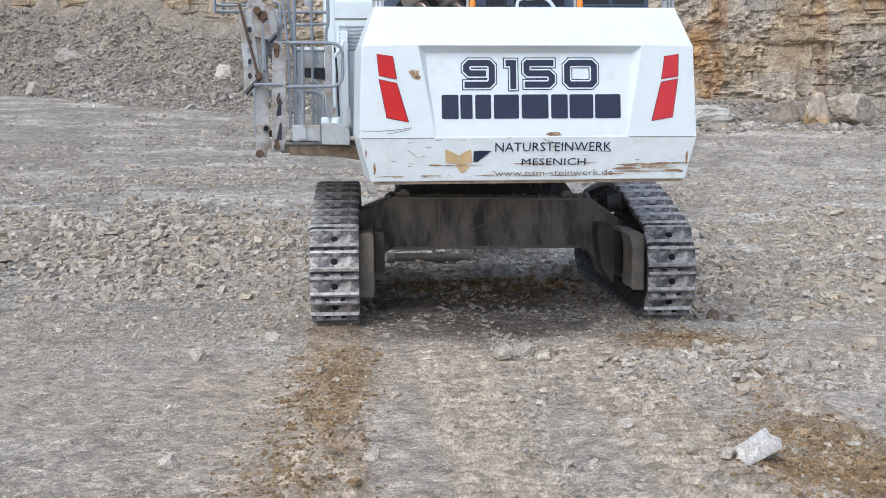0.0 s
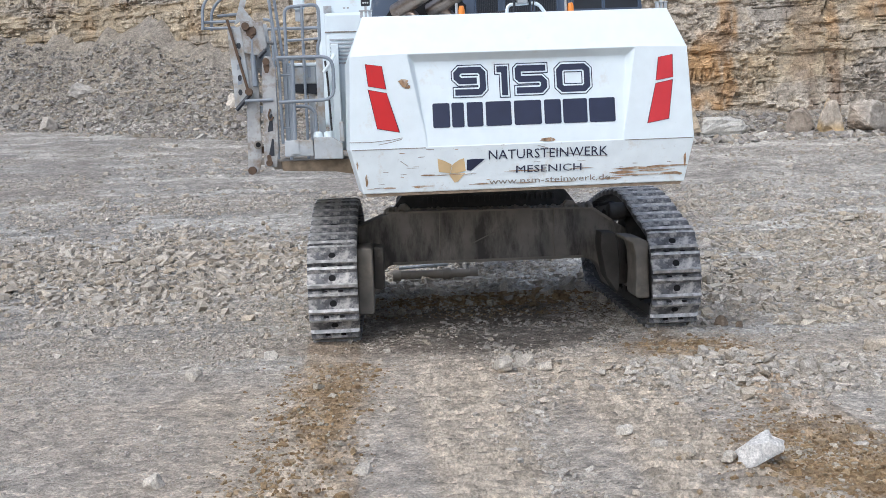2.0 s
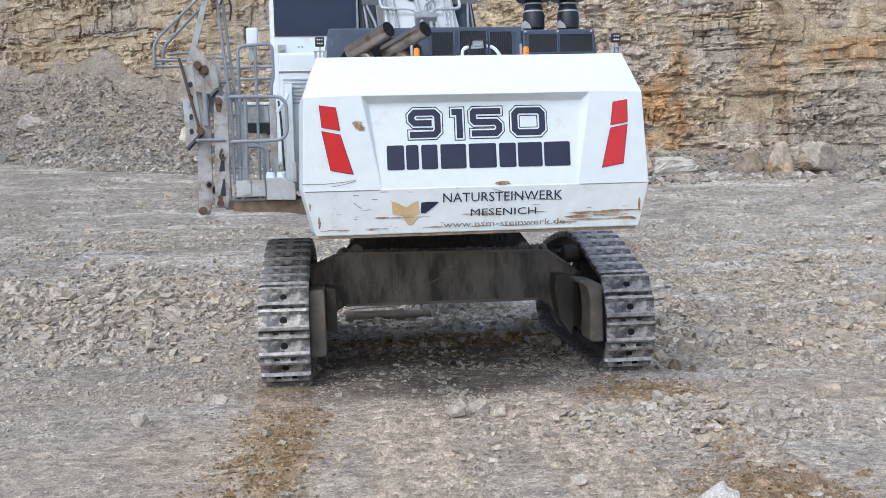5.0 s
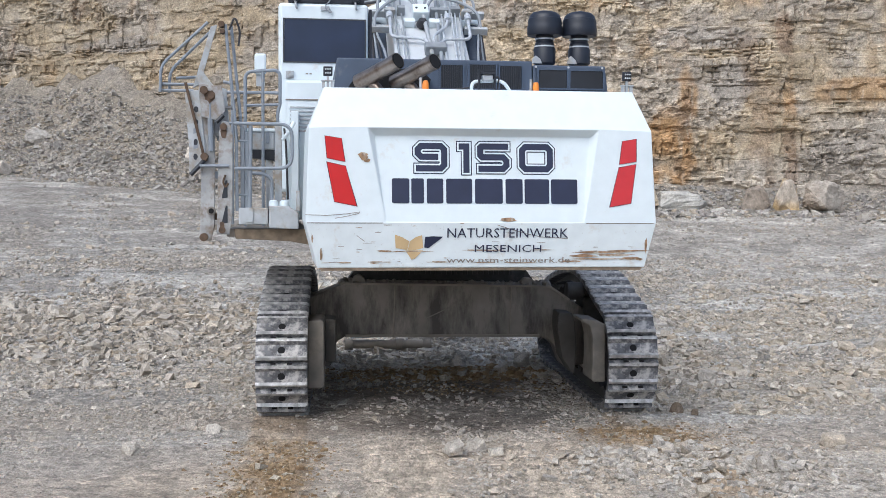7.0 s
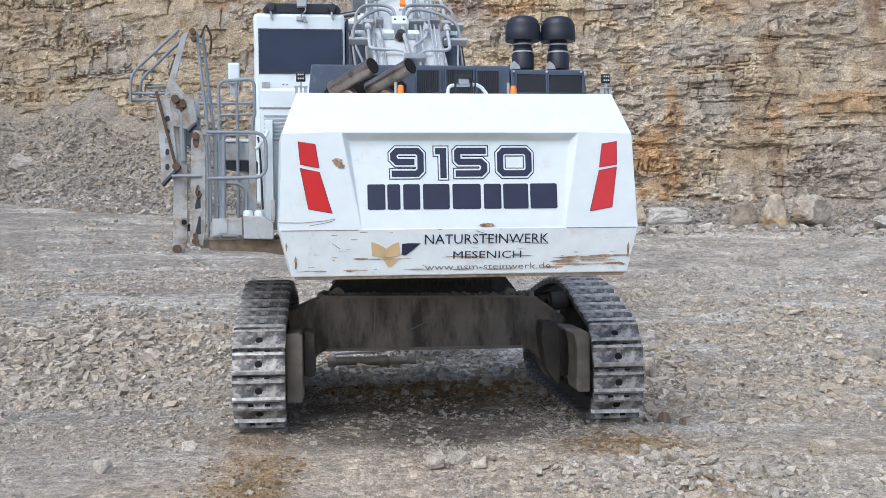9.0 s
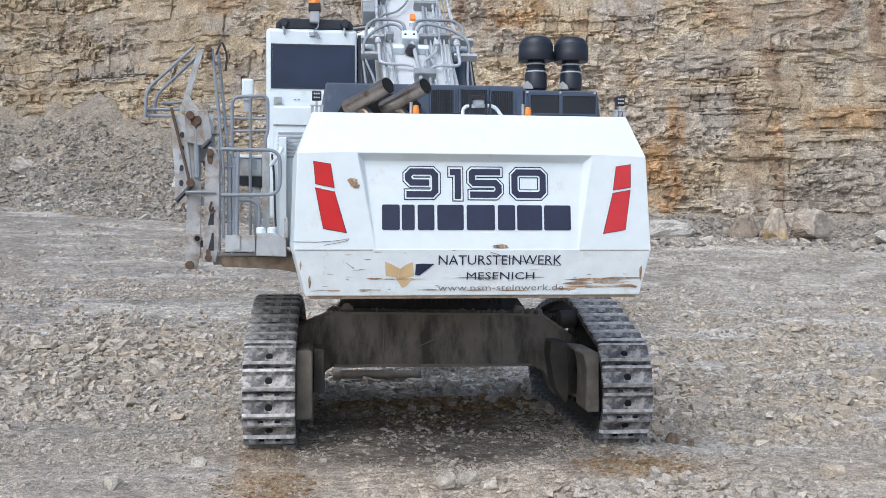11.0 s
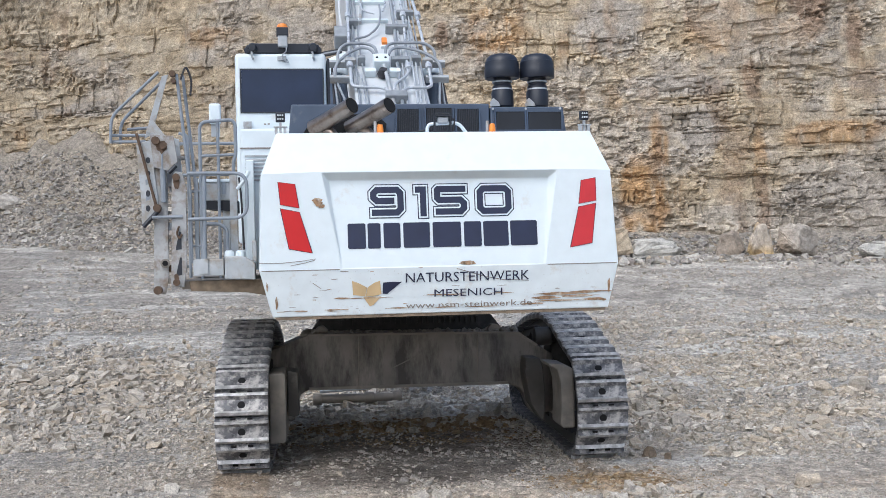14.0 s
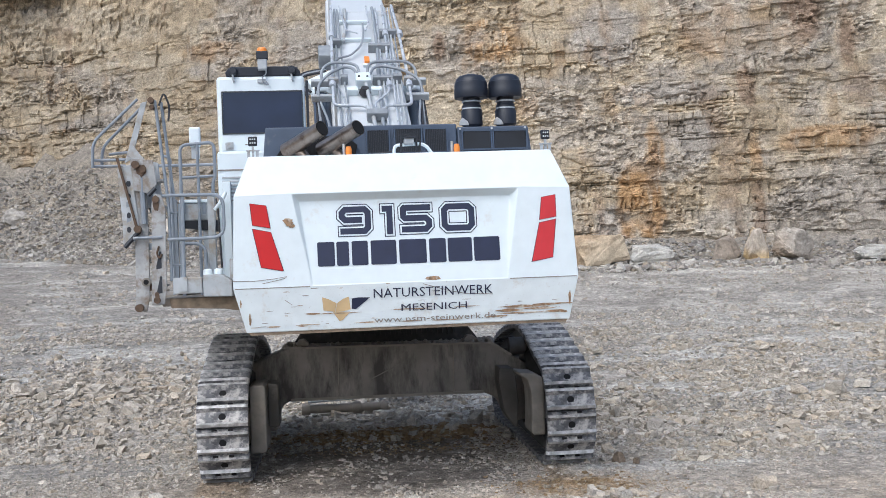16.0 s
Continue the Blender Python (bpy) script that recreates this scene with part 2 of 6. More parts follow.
def wall_y(x):
    return 47.0 - 0.2 * np.clip(x, 0, 60) + 0.6 * np.clip(-x, 0, 18) + 0.1 * np.clip(-x - 18, 0, 60)


def toe_y(x):
    left = smooth(-x, 1.0, 13.0)
    return wall_y(x) - 2.2 - 5.0 * left


def track_mark(x, y):
    """How far a point lies in the two lanes that the tracks have pressed: 0 outside, 1 inside; and the way along."""
    dx, dy = x - 0.355, y - 13.38
    a = radians(3.4)
    u, v = dx * math.cos(a) + dy * math.sin(a), -dx * math.sin(a) + dy * math.cos(a)
    u = u - 0.02 * np.clip(-v, 0, 20)
    lane = np.maximum(smooth(0.36 - np.abs(u - TRACK_X * GAUGE), 0, 0.08), smooth(0.36 - np.abs(u + TRACK_X * GAUGE), 0, 0.08))
    return lane * smooth(-v, -0.6, 0.3), v, u


def soil_patch(x, y):
    """How far a point lies in the churned brown soil that the tracks have turned up: 0 to 1."""
    p = np.exp(-(((x - 2.60 + 0.1 * (y - 7.5)) / 0.72) ** 2 + ((y - 7.5) / 1.15) ** 2) ** 2)
    p = np.maximum(p, np.exp(-(((x - 2.52) / 0.75) ** 2 + ((y - 12.05) / 0.5) ** 2) ** 2))
    return np.maximum(p, np.exp(-(((x + 1.50) / 0.40) ** 4 + ((y - 8.9) / 2.9) ** 4)))


def soil_and_shade(x, y):
    """The dark churned soil between and behind the tracks, with the shade under the machine painted in."""
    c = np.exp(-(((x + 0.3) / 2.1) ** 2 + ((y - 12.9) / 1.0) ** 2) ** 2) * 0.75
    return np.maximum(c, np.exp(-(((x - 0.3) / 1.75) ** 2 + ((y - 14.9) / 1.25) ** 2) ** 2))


def land(x, y):
    z = (-0.030 * np.clip(x, -24, 0) - 0.005 * np.clip(x, 0, 24)) * smooth(y, 20, 46) + 2.40 * np.clip((y - 18.5) / 27.5, 0, 1.2) ** 1.15
    z = z + 0.16 * smooth(x, 2.0, 8.0) * smooth(y, 30, 41)
    z = z + 0.16 * fbm(x / 5.0, y / 5.0, 3, 3) * smooth(np.abs(y - 15.5), 3.5, 9.0)
    z = z + 0.055 * fbm(x / 0.9, y / 0.9, 7, 3)
    z = z + 0.10 * fbm(x / 1.6, y / 0.45, 9, 3) * smooth(y, 15.5, 19)
    rough = 0.35 + 0.65 * smooth(fbm(x / 2.3, y / 2.3, 11, 3), -0.12, 0.16)
    z = z + 0.060 * rough * fbm(x / 0.22, y / 0.22, 13, 4, 0.6)
    lane, v, u = track_mark(x, y)
    ribs = 0.026 * np.sin(v * 2 * math.pi / 0.17 + 2.0 * value_noise(x * 1.5, y * 1.5, 6)) * (0.2 + 1.3 * value_noise(x * 2.5, y * 2.5, 5))
    old = smooth(0.5 - np.abs(u - 0.75), 0, 0.1) + smooth(0.45 - np.abs(u + 0.78), 0, 0.1)
    z = z + (lane * 1.3 + 1.9 * old * smooth(-v, 0.6, 2.0)) * ribs
    t, w = toe_y(x), wall_y(x)
    left = smooth(-x, -1.0, 12.0)
    s = np.clip((y - t) / (w - t), 0, 1.4)
    heap = (0.55 + 2.3 * left + 1.7 * smooth(-x, 8.0, 17.0)) * s ** 1.15
    z = z + heap * (1 + 0.5 * fbm(x / 1.4, y / 1.4, 23, 3)) + 0.3 * smooth(s, 0.0, 0.2) * np.maximum(fbm(x / 0.5, y / 0.5, 29, 3), -0.1)
    # the low bank of thrown-up stones in the middle distance, and the mound beside the tracks
    z = z + 0.10 * np.exp(-(((x + 6.3) / 3.8) ** 2 + ((y - 20.9) / 1.3) ** 2))
    z = z + 0.14 * np.exp(-(((x - 2.73) / 0.9) ** 2 + ((y - 10.55) / 0.5) ** 2))
    z = z + 0.13 * np.exp(-((x - 0.35) / 1.5) ** 4 - ((y - 16.1 - 0.3 * fbm(x / 0.8, y * 0 + 2.0, 19, 3)) / 0.35) ** 2) * (0.6 + 1.6 * fbm(x / 0.3, y / 0.3, 21, 3))
    z = z + 0.30 * np.exp(-(((x - 8.3) / 1.2) ** 2 + ((y - 18.6) / 0.6) ** 2))
    return z


def land_tint(x, y):
    grey, pale, buff = np.array((0.40, 0.375, 0.34)), np.array((0.60, 0.57, 0.515)), np.array((0.50, 0.425, 0.34))
    brown = np.array((0.30, 0.195, 0.095))
    c = grey + 0.0 * x[..., None]
    c = blend(c, buff, (0.62 + 0.38 * smooth(fbm(x / 3.1, y / 2.2, 31, 4), -0.1, 0.14)) * smooth(-y, -18, -11) * (0.72 + 0.28 * smooth(x, -5.0, -1.0)))
    c = blend(c, buff, 0.35 * smooth(fbm(x / 6, y / 3, 33, 3), 0.0, 0.2))
    c = blend(c, pale, (0.35 + 0.45 * smooth(y, 10, 14)) * smooth(fbm(x / 2.2, y / 1.0, 37, 5, 0.6), 0.05, 0.2))
    c = blend(c, pale * 1.08, 0.8 * smooth(fbm(x / 2.6, y / 0.7, 39, 5, 0.6), 0.02, 0.14) * smooth(y, 14, 20))
    c = blend(c, grey * 0.72, 0.6 * smooth(fbm(x / 3.0, y / 0.8, 45, 4, 0.6), 0.05, 0.2) * smooth(y, 11.5, 15))
    # brighter patch beyond the car body: light on the ground, painted in as colour
    c = blend(c, pale, 0.85 * np.exp(-(((x - 0.2) / 2.0) ** 2 + ((y - 18.2) / 1.9) ** 2) ** 2))
    c = blend(c, np.array((0.56, 0.52, 0.455)), 0.42 * smooth(y, 19, 28) * smooth(x, -6, 4))
    lane, v, u = track_mark(x, y)
    damp = lane * smooth(fbm(x / 0.7, y / 0.9, 41, 3), -0.32, 0.02)
    damp = damp * (1 - 0.75 * smooth(-v, 2.6, 3.4) * (u > 0) * (y > 10.2))
    patch = soil_patch(x, y)
    damp = np.maximum(0.6 * damp, patch * smooth(fbm(x / 0.4, y / 0.4, 43, 4), -0.36, 0.0))
    c = blend(c, brown, 0.92 * damp)
    # churned soil, darkened further to paint in the shade under the machine
    c = blend(c, np.array((0.155, 0.125, 0.10)), 0.9 * soil_and_shade(x, y) * smooth(fbm(x / 0.6, y / 0.5, 49, 4), -0.42, -0.05))
    worn = smooth(0.5 - np.abs(u - 0.75), 0, 0.15) + smooth(0.5 - np.abs(u + 0.80), 0, 0.15) + smooth(0.55 - np.abs(u + 3.1 + 0.25 * (v + 3)), 0, 0.2)
    c = blend(c, np.array((0.50, 0.425, 0.335)), 0.9 * np.clip(worn, 0, 1) * smooth(-v, 2.0, 3.4) * smooth(fbm(x / 0.9, y / 1.4, 51, 4), -0.40, -0.05))
    t, w = toe_y(x), wall_y(x)
    slope = smooth((y - t) / (w - t), 0.0, 0.35) * (np.abs(x) < 80)
    c = blend(c, np.array((0.33, 0.285, 0.225)), 0.85 * slope)
    c = c * (1 - 0.12 * smooth(-x, 1.5, 4.0) * smooth(y, 10, 13))[..., None]
    # ground darkened where chips lie thick: shade of their gaps put into the colour
    stony = smooth(fbm(x / 1.3, y / 1.3, 103, 3), -0.06, 0.14) * smooth(y, 14.5, 16.5)
    c = blend(c, np.array((0.30, 0.27, 0.235)), 0.65 * stony)
    mott = 1 + (0.75 - 0.35 * np.clip(worn, 0, 1) * smooth(-v, 1.0, 3.0)) * fbm(x / 0.3, y / 0.3, 47, 4, 0.75)
    return c * mott[..., None]


def grid_mesh(name, X, Y, Z, tint, mat, flat=False):
    """A sheet from a grid of places, with its colour as an attribute."""
    r, c = X.shape
    me = bpy.data.meshes.new(name)
    me.vertices.add(r * c)
    me.vertices.foreach_set("co", np.stack([X, Y, Z], -1).astype(np.float32).ravel())
    i = np.arange(r * c).reshape(r, c)
    quads = np.stack([i[:-1, :-1], i[:-1, 1:], i[1:, 1:], i[1:, :-1]], -1).reshape(-1, 4)
    faces_mesh(me, quads, tint.reshape(-1, 3), mat, flat)
    return me


def faces_mesh(me, faces, tint, mat, flat=False):
    k, n = faces.shape[1], len(faces)
    me.loops.add(n * k)
    me.loops.foreach_set("vertex_index", faces.astype(np.int32).ravel())
    me.polygons.add(n)
    me.polygons.foreach_set("loop_start", np.arange(0, n * k, k, dtype=np.int32))
    me.polygons.foreach_set("use_smooth", np.full(n, not flat))
    me.update(calc_edges=True)
    a = me.attributes.new("tint", "FLOAT_COLOR", "POINT")
    a.data.foreach_set("color", np.concatenate([np.clip(tint, 0.01, 0.9), np.ones((len(tint), 1))], 1).astype(np.float32).ravel())
    me.materials.append(mat)


def spaced(fine0, fine1, step, lo, hi, grow=1.18):
    mid = np.arange(fine0, fine1 + step / 2, step)
    out_hi, s, p = [], step, mid[-1]
    while p < hi:
        s = min(s * grow, 40)
        p += s
        out_hi.append(p)
    out_lo, s, p = [], step, mid[0]
    while p > lo:
        s = min(s * grow, 40)
        p -= s
        out_lo.append(p)
    return np.array(out_lo[::-1] + list(mid) + out_hi)


# ground, one sheet to the horizon
gx = spaced(-9.0, 9.0, 0.05, -900, 900, 1.03)
gx = gx[(np.abs(gx) < 60) | (np.arange(len(gx)) % 3 == 0)]
gy = np.concatenate([spaced(5.8, 20.0, 0.036, -900, 20.0, 1.12), 20.0 + np.cumsum(np.clip(0.045 * 1.02 ** np.arange(230), 0, 0.22))])
gy = np.concatenate([gy[gy < 60], spaced(60, 62, 1.0, 60, 900, 1.3)])
GX, GY = np.meshgrid(gx, gy)
GZ = land(GX, np.clip(GY, -30, 70)) * (1 - smooth(np.abs(GX), 60, 90))
GZ = np.where(GY > 62, np.minimum(GZ, 1.0), GZ)
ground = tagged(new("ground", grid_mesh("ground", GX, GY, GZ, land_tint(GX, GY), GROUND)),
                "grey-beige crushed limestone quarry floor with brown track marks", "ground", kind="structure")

# quarry wall, in beds of broken limestone
wx = spaced(-27.0, 27.0, 0.055, -60, 60, 1.05)
wz = np.concatenate([np.arange(0.5, 14.0, 0.05), np.arange(14.0, 18.1, 0.15)])
WX, WZ = np.meshgrid(wx, wz)
rng = np.random.default_rng(5)
warp_x = WX + 0.35 * fbm(WX / 0.8, WZ / 0.8, 63, 4, 0.6)
warp_z = WZ + 0.45 * fbm(WX / 5, WZ / 5, 61, 3) + 0.20 * fbm(WX / 0.7, WZ / 0.7, 62, 4, 0.6) + 0.010 * WX
bed_edges = np.cumsum(rng.choice((0.10, 0.16, 0.24, 0.34, 0.5, 0.9), 120, p=(0.2, 0.22, 0.22, 0.16, 0.12, 0.08))) - 4
bed = np.clip(np.searchsorted(bed_edges, warp_z), 1, 118)
cell_w = rng.choice((0.22, 0.35, 0.6, 1.1), 120)[bed]
cell_pos = warp_x / cell_w + rng.uniform(0, 50, 120)[bed]
cell = np.floor(cell_pos)
blockv = lattice(cell, bed.astype(float), 71)
joint = np.minimum(cell_pos - cell, 1 - (cell_pos - cell)) * cell_w
seam = np.minimum(warp_z - bed_edges[bed - 1], bed_edges[bed] - warp_z)
strong = 0.15 + 0.85 * smooth(fbm(WX / 3.2, WZ / 1.6, 73, 3), -0.10, 0.14)
# large smooth faces: tilted slabs of rock between the broken beds
slab_u, slab_w = (WX + 0.9 * fbm(WX / 1.6, WZ / 1.6, 161, 3)) / 1.9, (WZ + 0.7 * fbm(WX / 1.9, WZ / 1.3, 163, 3)) / 1.05
row_w = np.floor(slab_w)
slab_u = slab_u + 0.5 * (row_w % 2) + 0.37 * lattice(row_w, row_w * 0, 165)
col_u = np.floor(slab_u)
facet = 0.22 * (lattice(col_u, row_w, 167) - 0.5) + 0.26 * (lattice(col_u, row_w, 169) - 0.5) * (slab_u - col_u - 0.5) + 0.24 * (lattice(col_u, row_w, 171) - 0.3) * (slab_w - row_w - 0.5)
out = 0.9 * fbm(WX / 9, WZ / 14, 65, 3) + facet + strong * (rng.uniform(-0.06, 0.06, 120)[bed] + 0.17 * (blockv - 0.5))
thin_edges = np.cumsum(rng.choice((0.09, 0.13, 0.18, 0.26), 260)) - 4
thin = np.clip(np.searchsorted(thin_edges, warp_z + 0.16 * fbm(WX / 0.5, WZ / 0.5, 64, 3)), 1, 258)
thin_pos = warp_x / rng.choice((0.14, 0.2, 0.3, 0.45), 260)[thin] + rng.uniform(0, 50, 260)[thin]
chip = lattice(np.floor(thin_pos), thin.astype(float), 75)
broken = smooth(fbm(WX / 2.4, WZ / 1.5, 79, 4, 0.6), -0.04, 0.13)
out = out + (0.015 + 0.15 * broken) * (chip - 0.5) + 0.14 * fbm(WX / 1.0, WZ / 0.8, 67, 5, 0.6) + (0.07 + 0.14 * broken) * fbm(WX / 0.24, WZ / 0.2, 69, 3, 0.7)
crack = smooth(fbm(WX / 0.9, WZ / 0.5, 77, 3), 0.0, 0.14)
out = out - strong * crack * (0.14 * smooth(0.05 - joint, 0, 0.05) + 0.14 * smooth(0.045 - seam, 0, 0.045))
# short ledges with an undercut below
ledge = smooth(fbm(WX / 1.3, WZ / 0.45, 173, 3), 0.10, 0.16)
out = out + 0.10 * ledge
WY = wall_y(WX) + 0.10 * WZ - out
ochre, pale_s, grey_s = np.array((0.42, 0.35, 0.25)), np.array((0.475, 0.415, 0.32)), np.array((0.37, 0.345, 0.315))
rust, umber = np.array((0.42, 0.275, 0.145)), np.array((0.24, 0.165, 0.115))
tint = ochre + 0.0 * WX[..., None]
tint = blend(tint, pale_s, smooth(fbm(WX / 2.2, WZ / 1.0, 81, 5, 0.6), -0.08, 0.14))
grey_w = 0.8 * smooth(fbm(WX / 3.6, WZ / 2.2, 83, 5, 0.6) + 0.006 * WX, -0.03, 0.14)
grey_w = np.maximum(grey_w, 0.8 * smooth(-WZ + 1.2 * fbm(WX / 2, WZ / 2, 85), -4.6, -2.4))
edge_n = 0.9 * fbm(WX / 1.1, WZ / 0.9, 175, 4, 0.6)


def stain(cx, cz, sx, sz):
    """A patch on the face with a ragged outline."""
    d = np.sqrt(((WX - cx) / sx) ** 2 + ((WZ - cz) / sz) ** 2) + edge_n
    return smooth(-d, -1.15, -0.65)


for cx, cz, sx, sz in ((12.8, 7.0, 0.9, 1.3), (9.4, 12.0, 1.7, 1.6), (18.6, 3.9, 4.4, 1.7), (-15.5, 10.2, 3.0, 0.5), (12.0, 9.2, 2.2, 0.7), (-3.5, 12.4, 2.0, 0.8), (9.2, 3.6, 0.9, 1.0)):
    grey_w = np.maximum(grey_w, stain(cx, cz, sx, sz))
tint = blend(tint, grey_s, 0.85 * grey_w)
rust_w = 0.30 * smooth(fbm(WX / 1.2, WZ / 2.2, 87, 5, 0.6), 0.12, 0.26)
for cx, cz, sx, sz, amp in ((10.5, 4.4, 0.95, 1.7, 1.0), (11.2, 6.6, 0.40, 1.6, 0.8), (18.2, 6.9, 2.3, 0.55, 0.75), (4.7, 12.0, 1.5, 1.1, 0.8),
                            (15.2, 5.6, 0.30, 1.9, 0.7), (-8.6, 13.0, 1.8, 0.5, 0.6), (13.8, 11.6, 1.5, 1.3, 0.45), (-1.6, 12.6, 0.9, 0.8, 0.4), (-13.0, 6.6, 0.5, 0.9, 0.3)):
    rust_w = np.maximum(rust_w, amp * stain(cx, cz, sx, sz) * smooth(fbm(WX / 0.8, WZ / 0.8, 89, 4), -0.35, 0.08))
tint = blend(tint, rust, rust_w)
umber_w = 0.42 * smooth(fbm(WX / 0.8, WZ / 2.2, 91, 5, 0.6), 0.10, 0.26)
for cx, cz, sx, sz, amp in ((17.4, 12.2, 0.9, 1.3, 0.8), (19.0, 10.8, 0.35, 1.2, 0.7), (15.0, 9.3, 0.4, 0.9, 0.7), (2.4, 11.9, 0.30, 0.9, 0.7), (19.4, 9.0, 0.6, 0.9, 0.4), (15.2, 4.2, 0.35, 1.4, 0.5), (11.2, 6.3, 0.22, 1.0, 0.5)):
    umber_w = np.maximum(umber_w, amp * stain(cx, cz, sx, sz))
tint = blend(tint, umber, umber_w)
tint = blend(tint, np.array((0.56, 0.51, 0.42)), 0.45 * smooth(fbm(WX / 0.16, WZ / 1.1, 177, 4, 0.6), 0.10, 0.2) * smooth(fbm(WX / 2.0, WZ / 2.0, 179, 3), -0.05, 0.1))
tint = tint * np.array((1.03, 1.00, 0.965)) * (1 - 0.07 * smooth(WX, 6, 16))[..., None] * (1 - 0.14 * smooth(-WX, 0, 11))[..., None]
tint = tint * (0.90 + 0.20 * blockv * strong + 0.10 * (1 - strong))[..., None] * (0.95 + 0.10 * chip + 0.45 * broken * (chip - 0.5))[..., None] * (1 + 0.5 * fbm(WX / 0.3, WZ / 0.24, 93, 4, 0.7))[..., None]
wall = tagged(new("wall_north", grid_mesh("wall_north", WX, WY, WZ, tint, CLIFF, True)),
              "tall quarry face of layered ochre and grey limestone", "rock face", kind="structure")
bench_x = np.array([-900.0, -60, 0, 60, 900])
bench_z = np.array([17.5, 18.5, 19.5, 21.0])
BX, BR = np.meshgrid(bench_x, np.arange(4))
BY = np.where(BR == 0, 58.5, np.where(BR == 1, 64.0, np.where(BR == 2, 90.0, 900.0)))
BZ = np.choose(BR, bench_z)
tagged(new("backdrop", grid_mesh("backdrop", BX.astype(float), BY, BZ + 0.0 * BX, np.full(BX.shape + (3,), 0.3), CLIFF)),
       "bench of pale rock above the quarry face", "rock bench", kind="structure")


# ---- loose stones ----
CHIP_V = np.array([(i, j, k) for i in (-1, 1) for j in (-1, 1) for k in (-1, 1)], float) * 0.72
CHIP_F = np.array([f for a, b, c, d in ((0, 1, 3, 2), (4, 6, 7, 5), (0, 4, 5, 1), (2, 3, 7, 6), (0, 2, 6, 4), (1, 5, 7, 3)) for f in ((a, b, c), (a, c, d))])


def gravel(name, x, y, size, sink, seed, tones, label, flat=(0.35, 0.8)):
    """Many small stones, joined: each a broken block with uneven corners of its own, sunk a little in the ground."""
    r = np.random.default_rng(seed)
    n = len(x)
    v = CHIP_V[None] * r.uniform(0.45, 1.3, (n, 8, 3)) * np.stack([r.uniform(0.75, 1.5, n), r.uniform(0.6, 1.1, n), r.uniform(*flat, n)], -1)[:, None]
    a, b = r.uniform(0, 2 * math.pi, n), r.normal(0, 0.32, n)
    ca, sa, cb, sb = np.cos(a), np.sin(a), np.cos(b), np.sin(b)
    px, pz = v[..., 0] * cb[:, None] - v[..., 2] * sb[:, None], v[..., 0] * sb[:, None] + v[..., 2] * cb[:, None]
    py = v[..., 1]
    qx, qy = px * ca[:, None] - py * sa[:, None], px * sa[:, None] + py * ca[:, None]
    P = np.stack([qx, qy, pz], -1) * (size / 2)[:, None, None]
    P += np.stack([x, y, land(x, y) + size * sink], -1)[:, None]
    me = bpy.data.meshes.new(name)
    me.vertices.add(n * 8)
    me.vertices.foreach_set("co", P.astype(np.float32).ravel())
    faces = (CHIP_F[None] + 8 * np.arange(n)[:, None, None]).reshape(-1, 3)
    t = tones[r.integers(0, len(tones), n)] * r.uniform(0.86, 1.12, (n, 1))
    faces_mesh(me, faces, np.repeat(t, 8, 0), STONE, flat=True)
    return tagged(new(name, me), label, "gravel", kind="stuff")


PALE_TONES = np.array(((0.50, 0.475, 0.44), (0.44, 0.42, 0.385), (0.56, 0.535, 0.49), (0.50, 0.44, 0.36), (0.38, 0.36, 0.335), (0.60, 0.585, 0.555))) * np.array((1.02, 0.975, 0.915))
PALE_TONES = 0.93 * PALE_TONES.mean(0) + 0.55 * (PALE_TONES - PALE_TONES.mean(0))
TALUS_TONES = np.array(((0.33, 0.305, 0.275), (0.29, 0.27, 0.245), (0.37, 0.34, 0.295), (0.34, 0.29, 0.225), (0.26, 0.235, 0.215), (0.43, 0.405, 0.365)))
rng = np.random.default_rng(12)


def scatter(n, x0, x1, y0, y1, clump, seed, lo, fade=0.0):
    x, y = rng.uniform(x0, x1, n), y0 + (y1 - y0) * rng.uniform(0, 1, n) ** (1 + fade)
    keep = rng.uniform(0, 1, n) < lo + (1 - lo) * smooth(fbm(x / clump, y / clump, seed, 3), -0.06, 0.14)
    lane, v, u = track_mark(x, y)
    worn = smooth(x, -1.6, -0.9) * smooth(-x, -2.6, -1.9) * smooth(-y, -12.6, -11.0) * (x < 6)
    band = (smooth(0.6 - np.abs(u - 0.75), 0, 0.2) + smooth(0.55 - np.abs(u + 0.80), 0, 0.2) + smooth(0.6 - np.abs(u + 3.1 + 0.25 * (v + 3)), 0, 0.25)) * smooth(-v, 1.5, 3.0)
    keep &= rng.uniform(0, 1, n) > np.maximum(np.maximum(0.6 * lane, 0.6 * worn), 0.93 * np.clip(band, 0, 1))
    keep &= rng.uniform(0, 1, n) > 0.9 * np.maximum(soil_patch(x, y), soil_and_shade(x, y))
    return x[keep], y[keep]


x, y = scatter(92000, -6.8, 6.8, 5.7, 17.0, 1.1, 101, 0.22, 0.05)
gravel("gravel", x, y, np.clip(rng.lognormal(math.log(0.019), 0.55, len(x)) * (0.7 + 0.3 * smooth(y, 9.0, 15.0) * 3.0), 0.010, 0.11), 0.05, 1, PALE_TONES, "small pale limestone gravel strewn over the quarry floor", (0.5, 0.9))
x, y = scatter(64000, -14, 14, 15.0, 31.0, 1.3, 103, 0.13, 0.5)
gravel("gravel", x, y, np.clip(rng.lognormal(math.log(0.052), 0.5, len(x)), 0.02, 0.2), 0.20, 2, PALE_TONES * 1.07, "scattered grey limestone rubble on the quarry floor")
x, y = scatter(22000, -26, 26, 28.0, 50.0, 2.4, 105, 0.1)
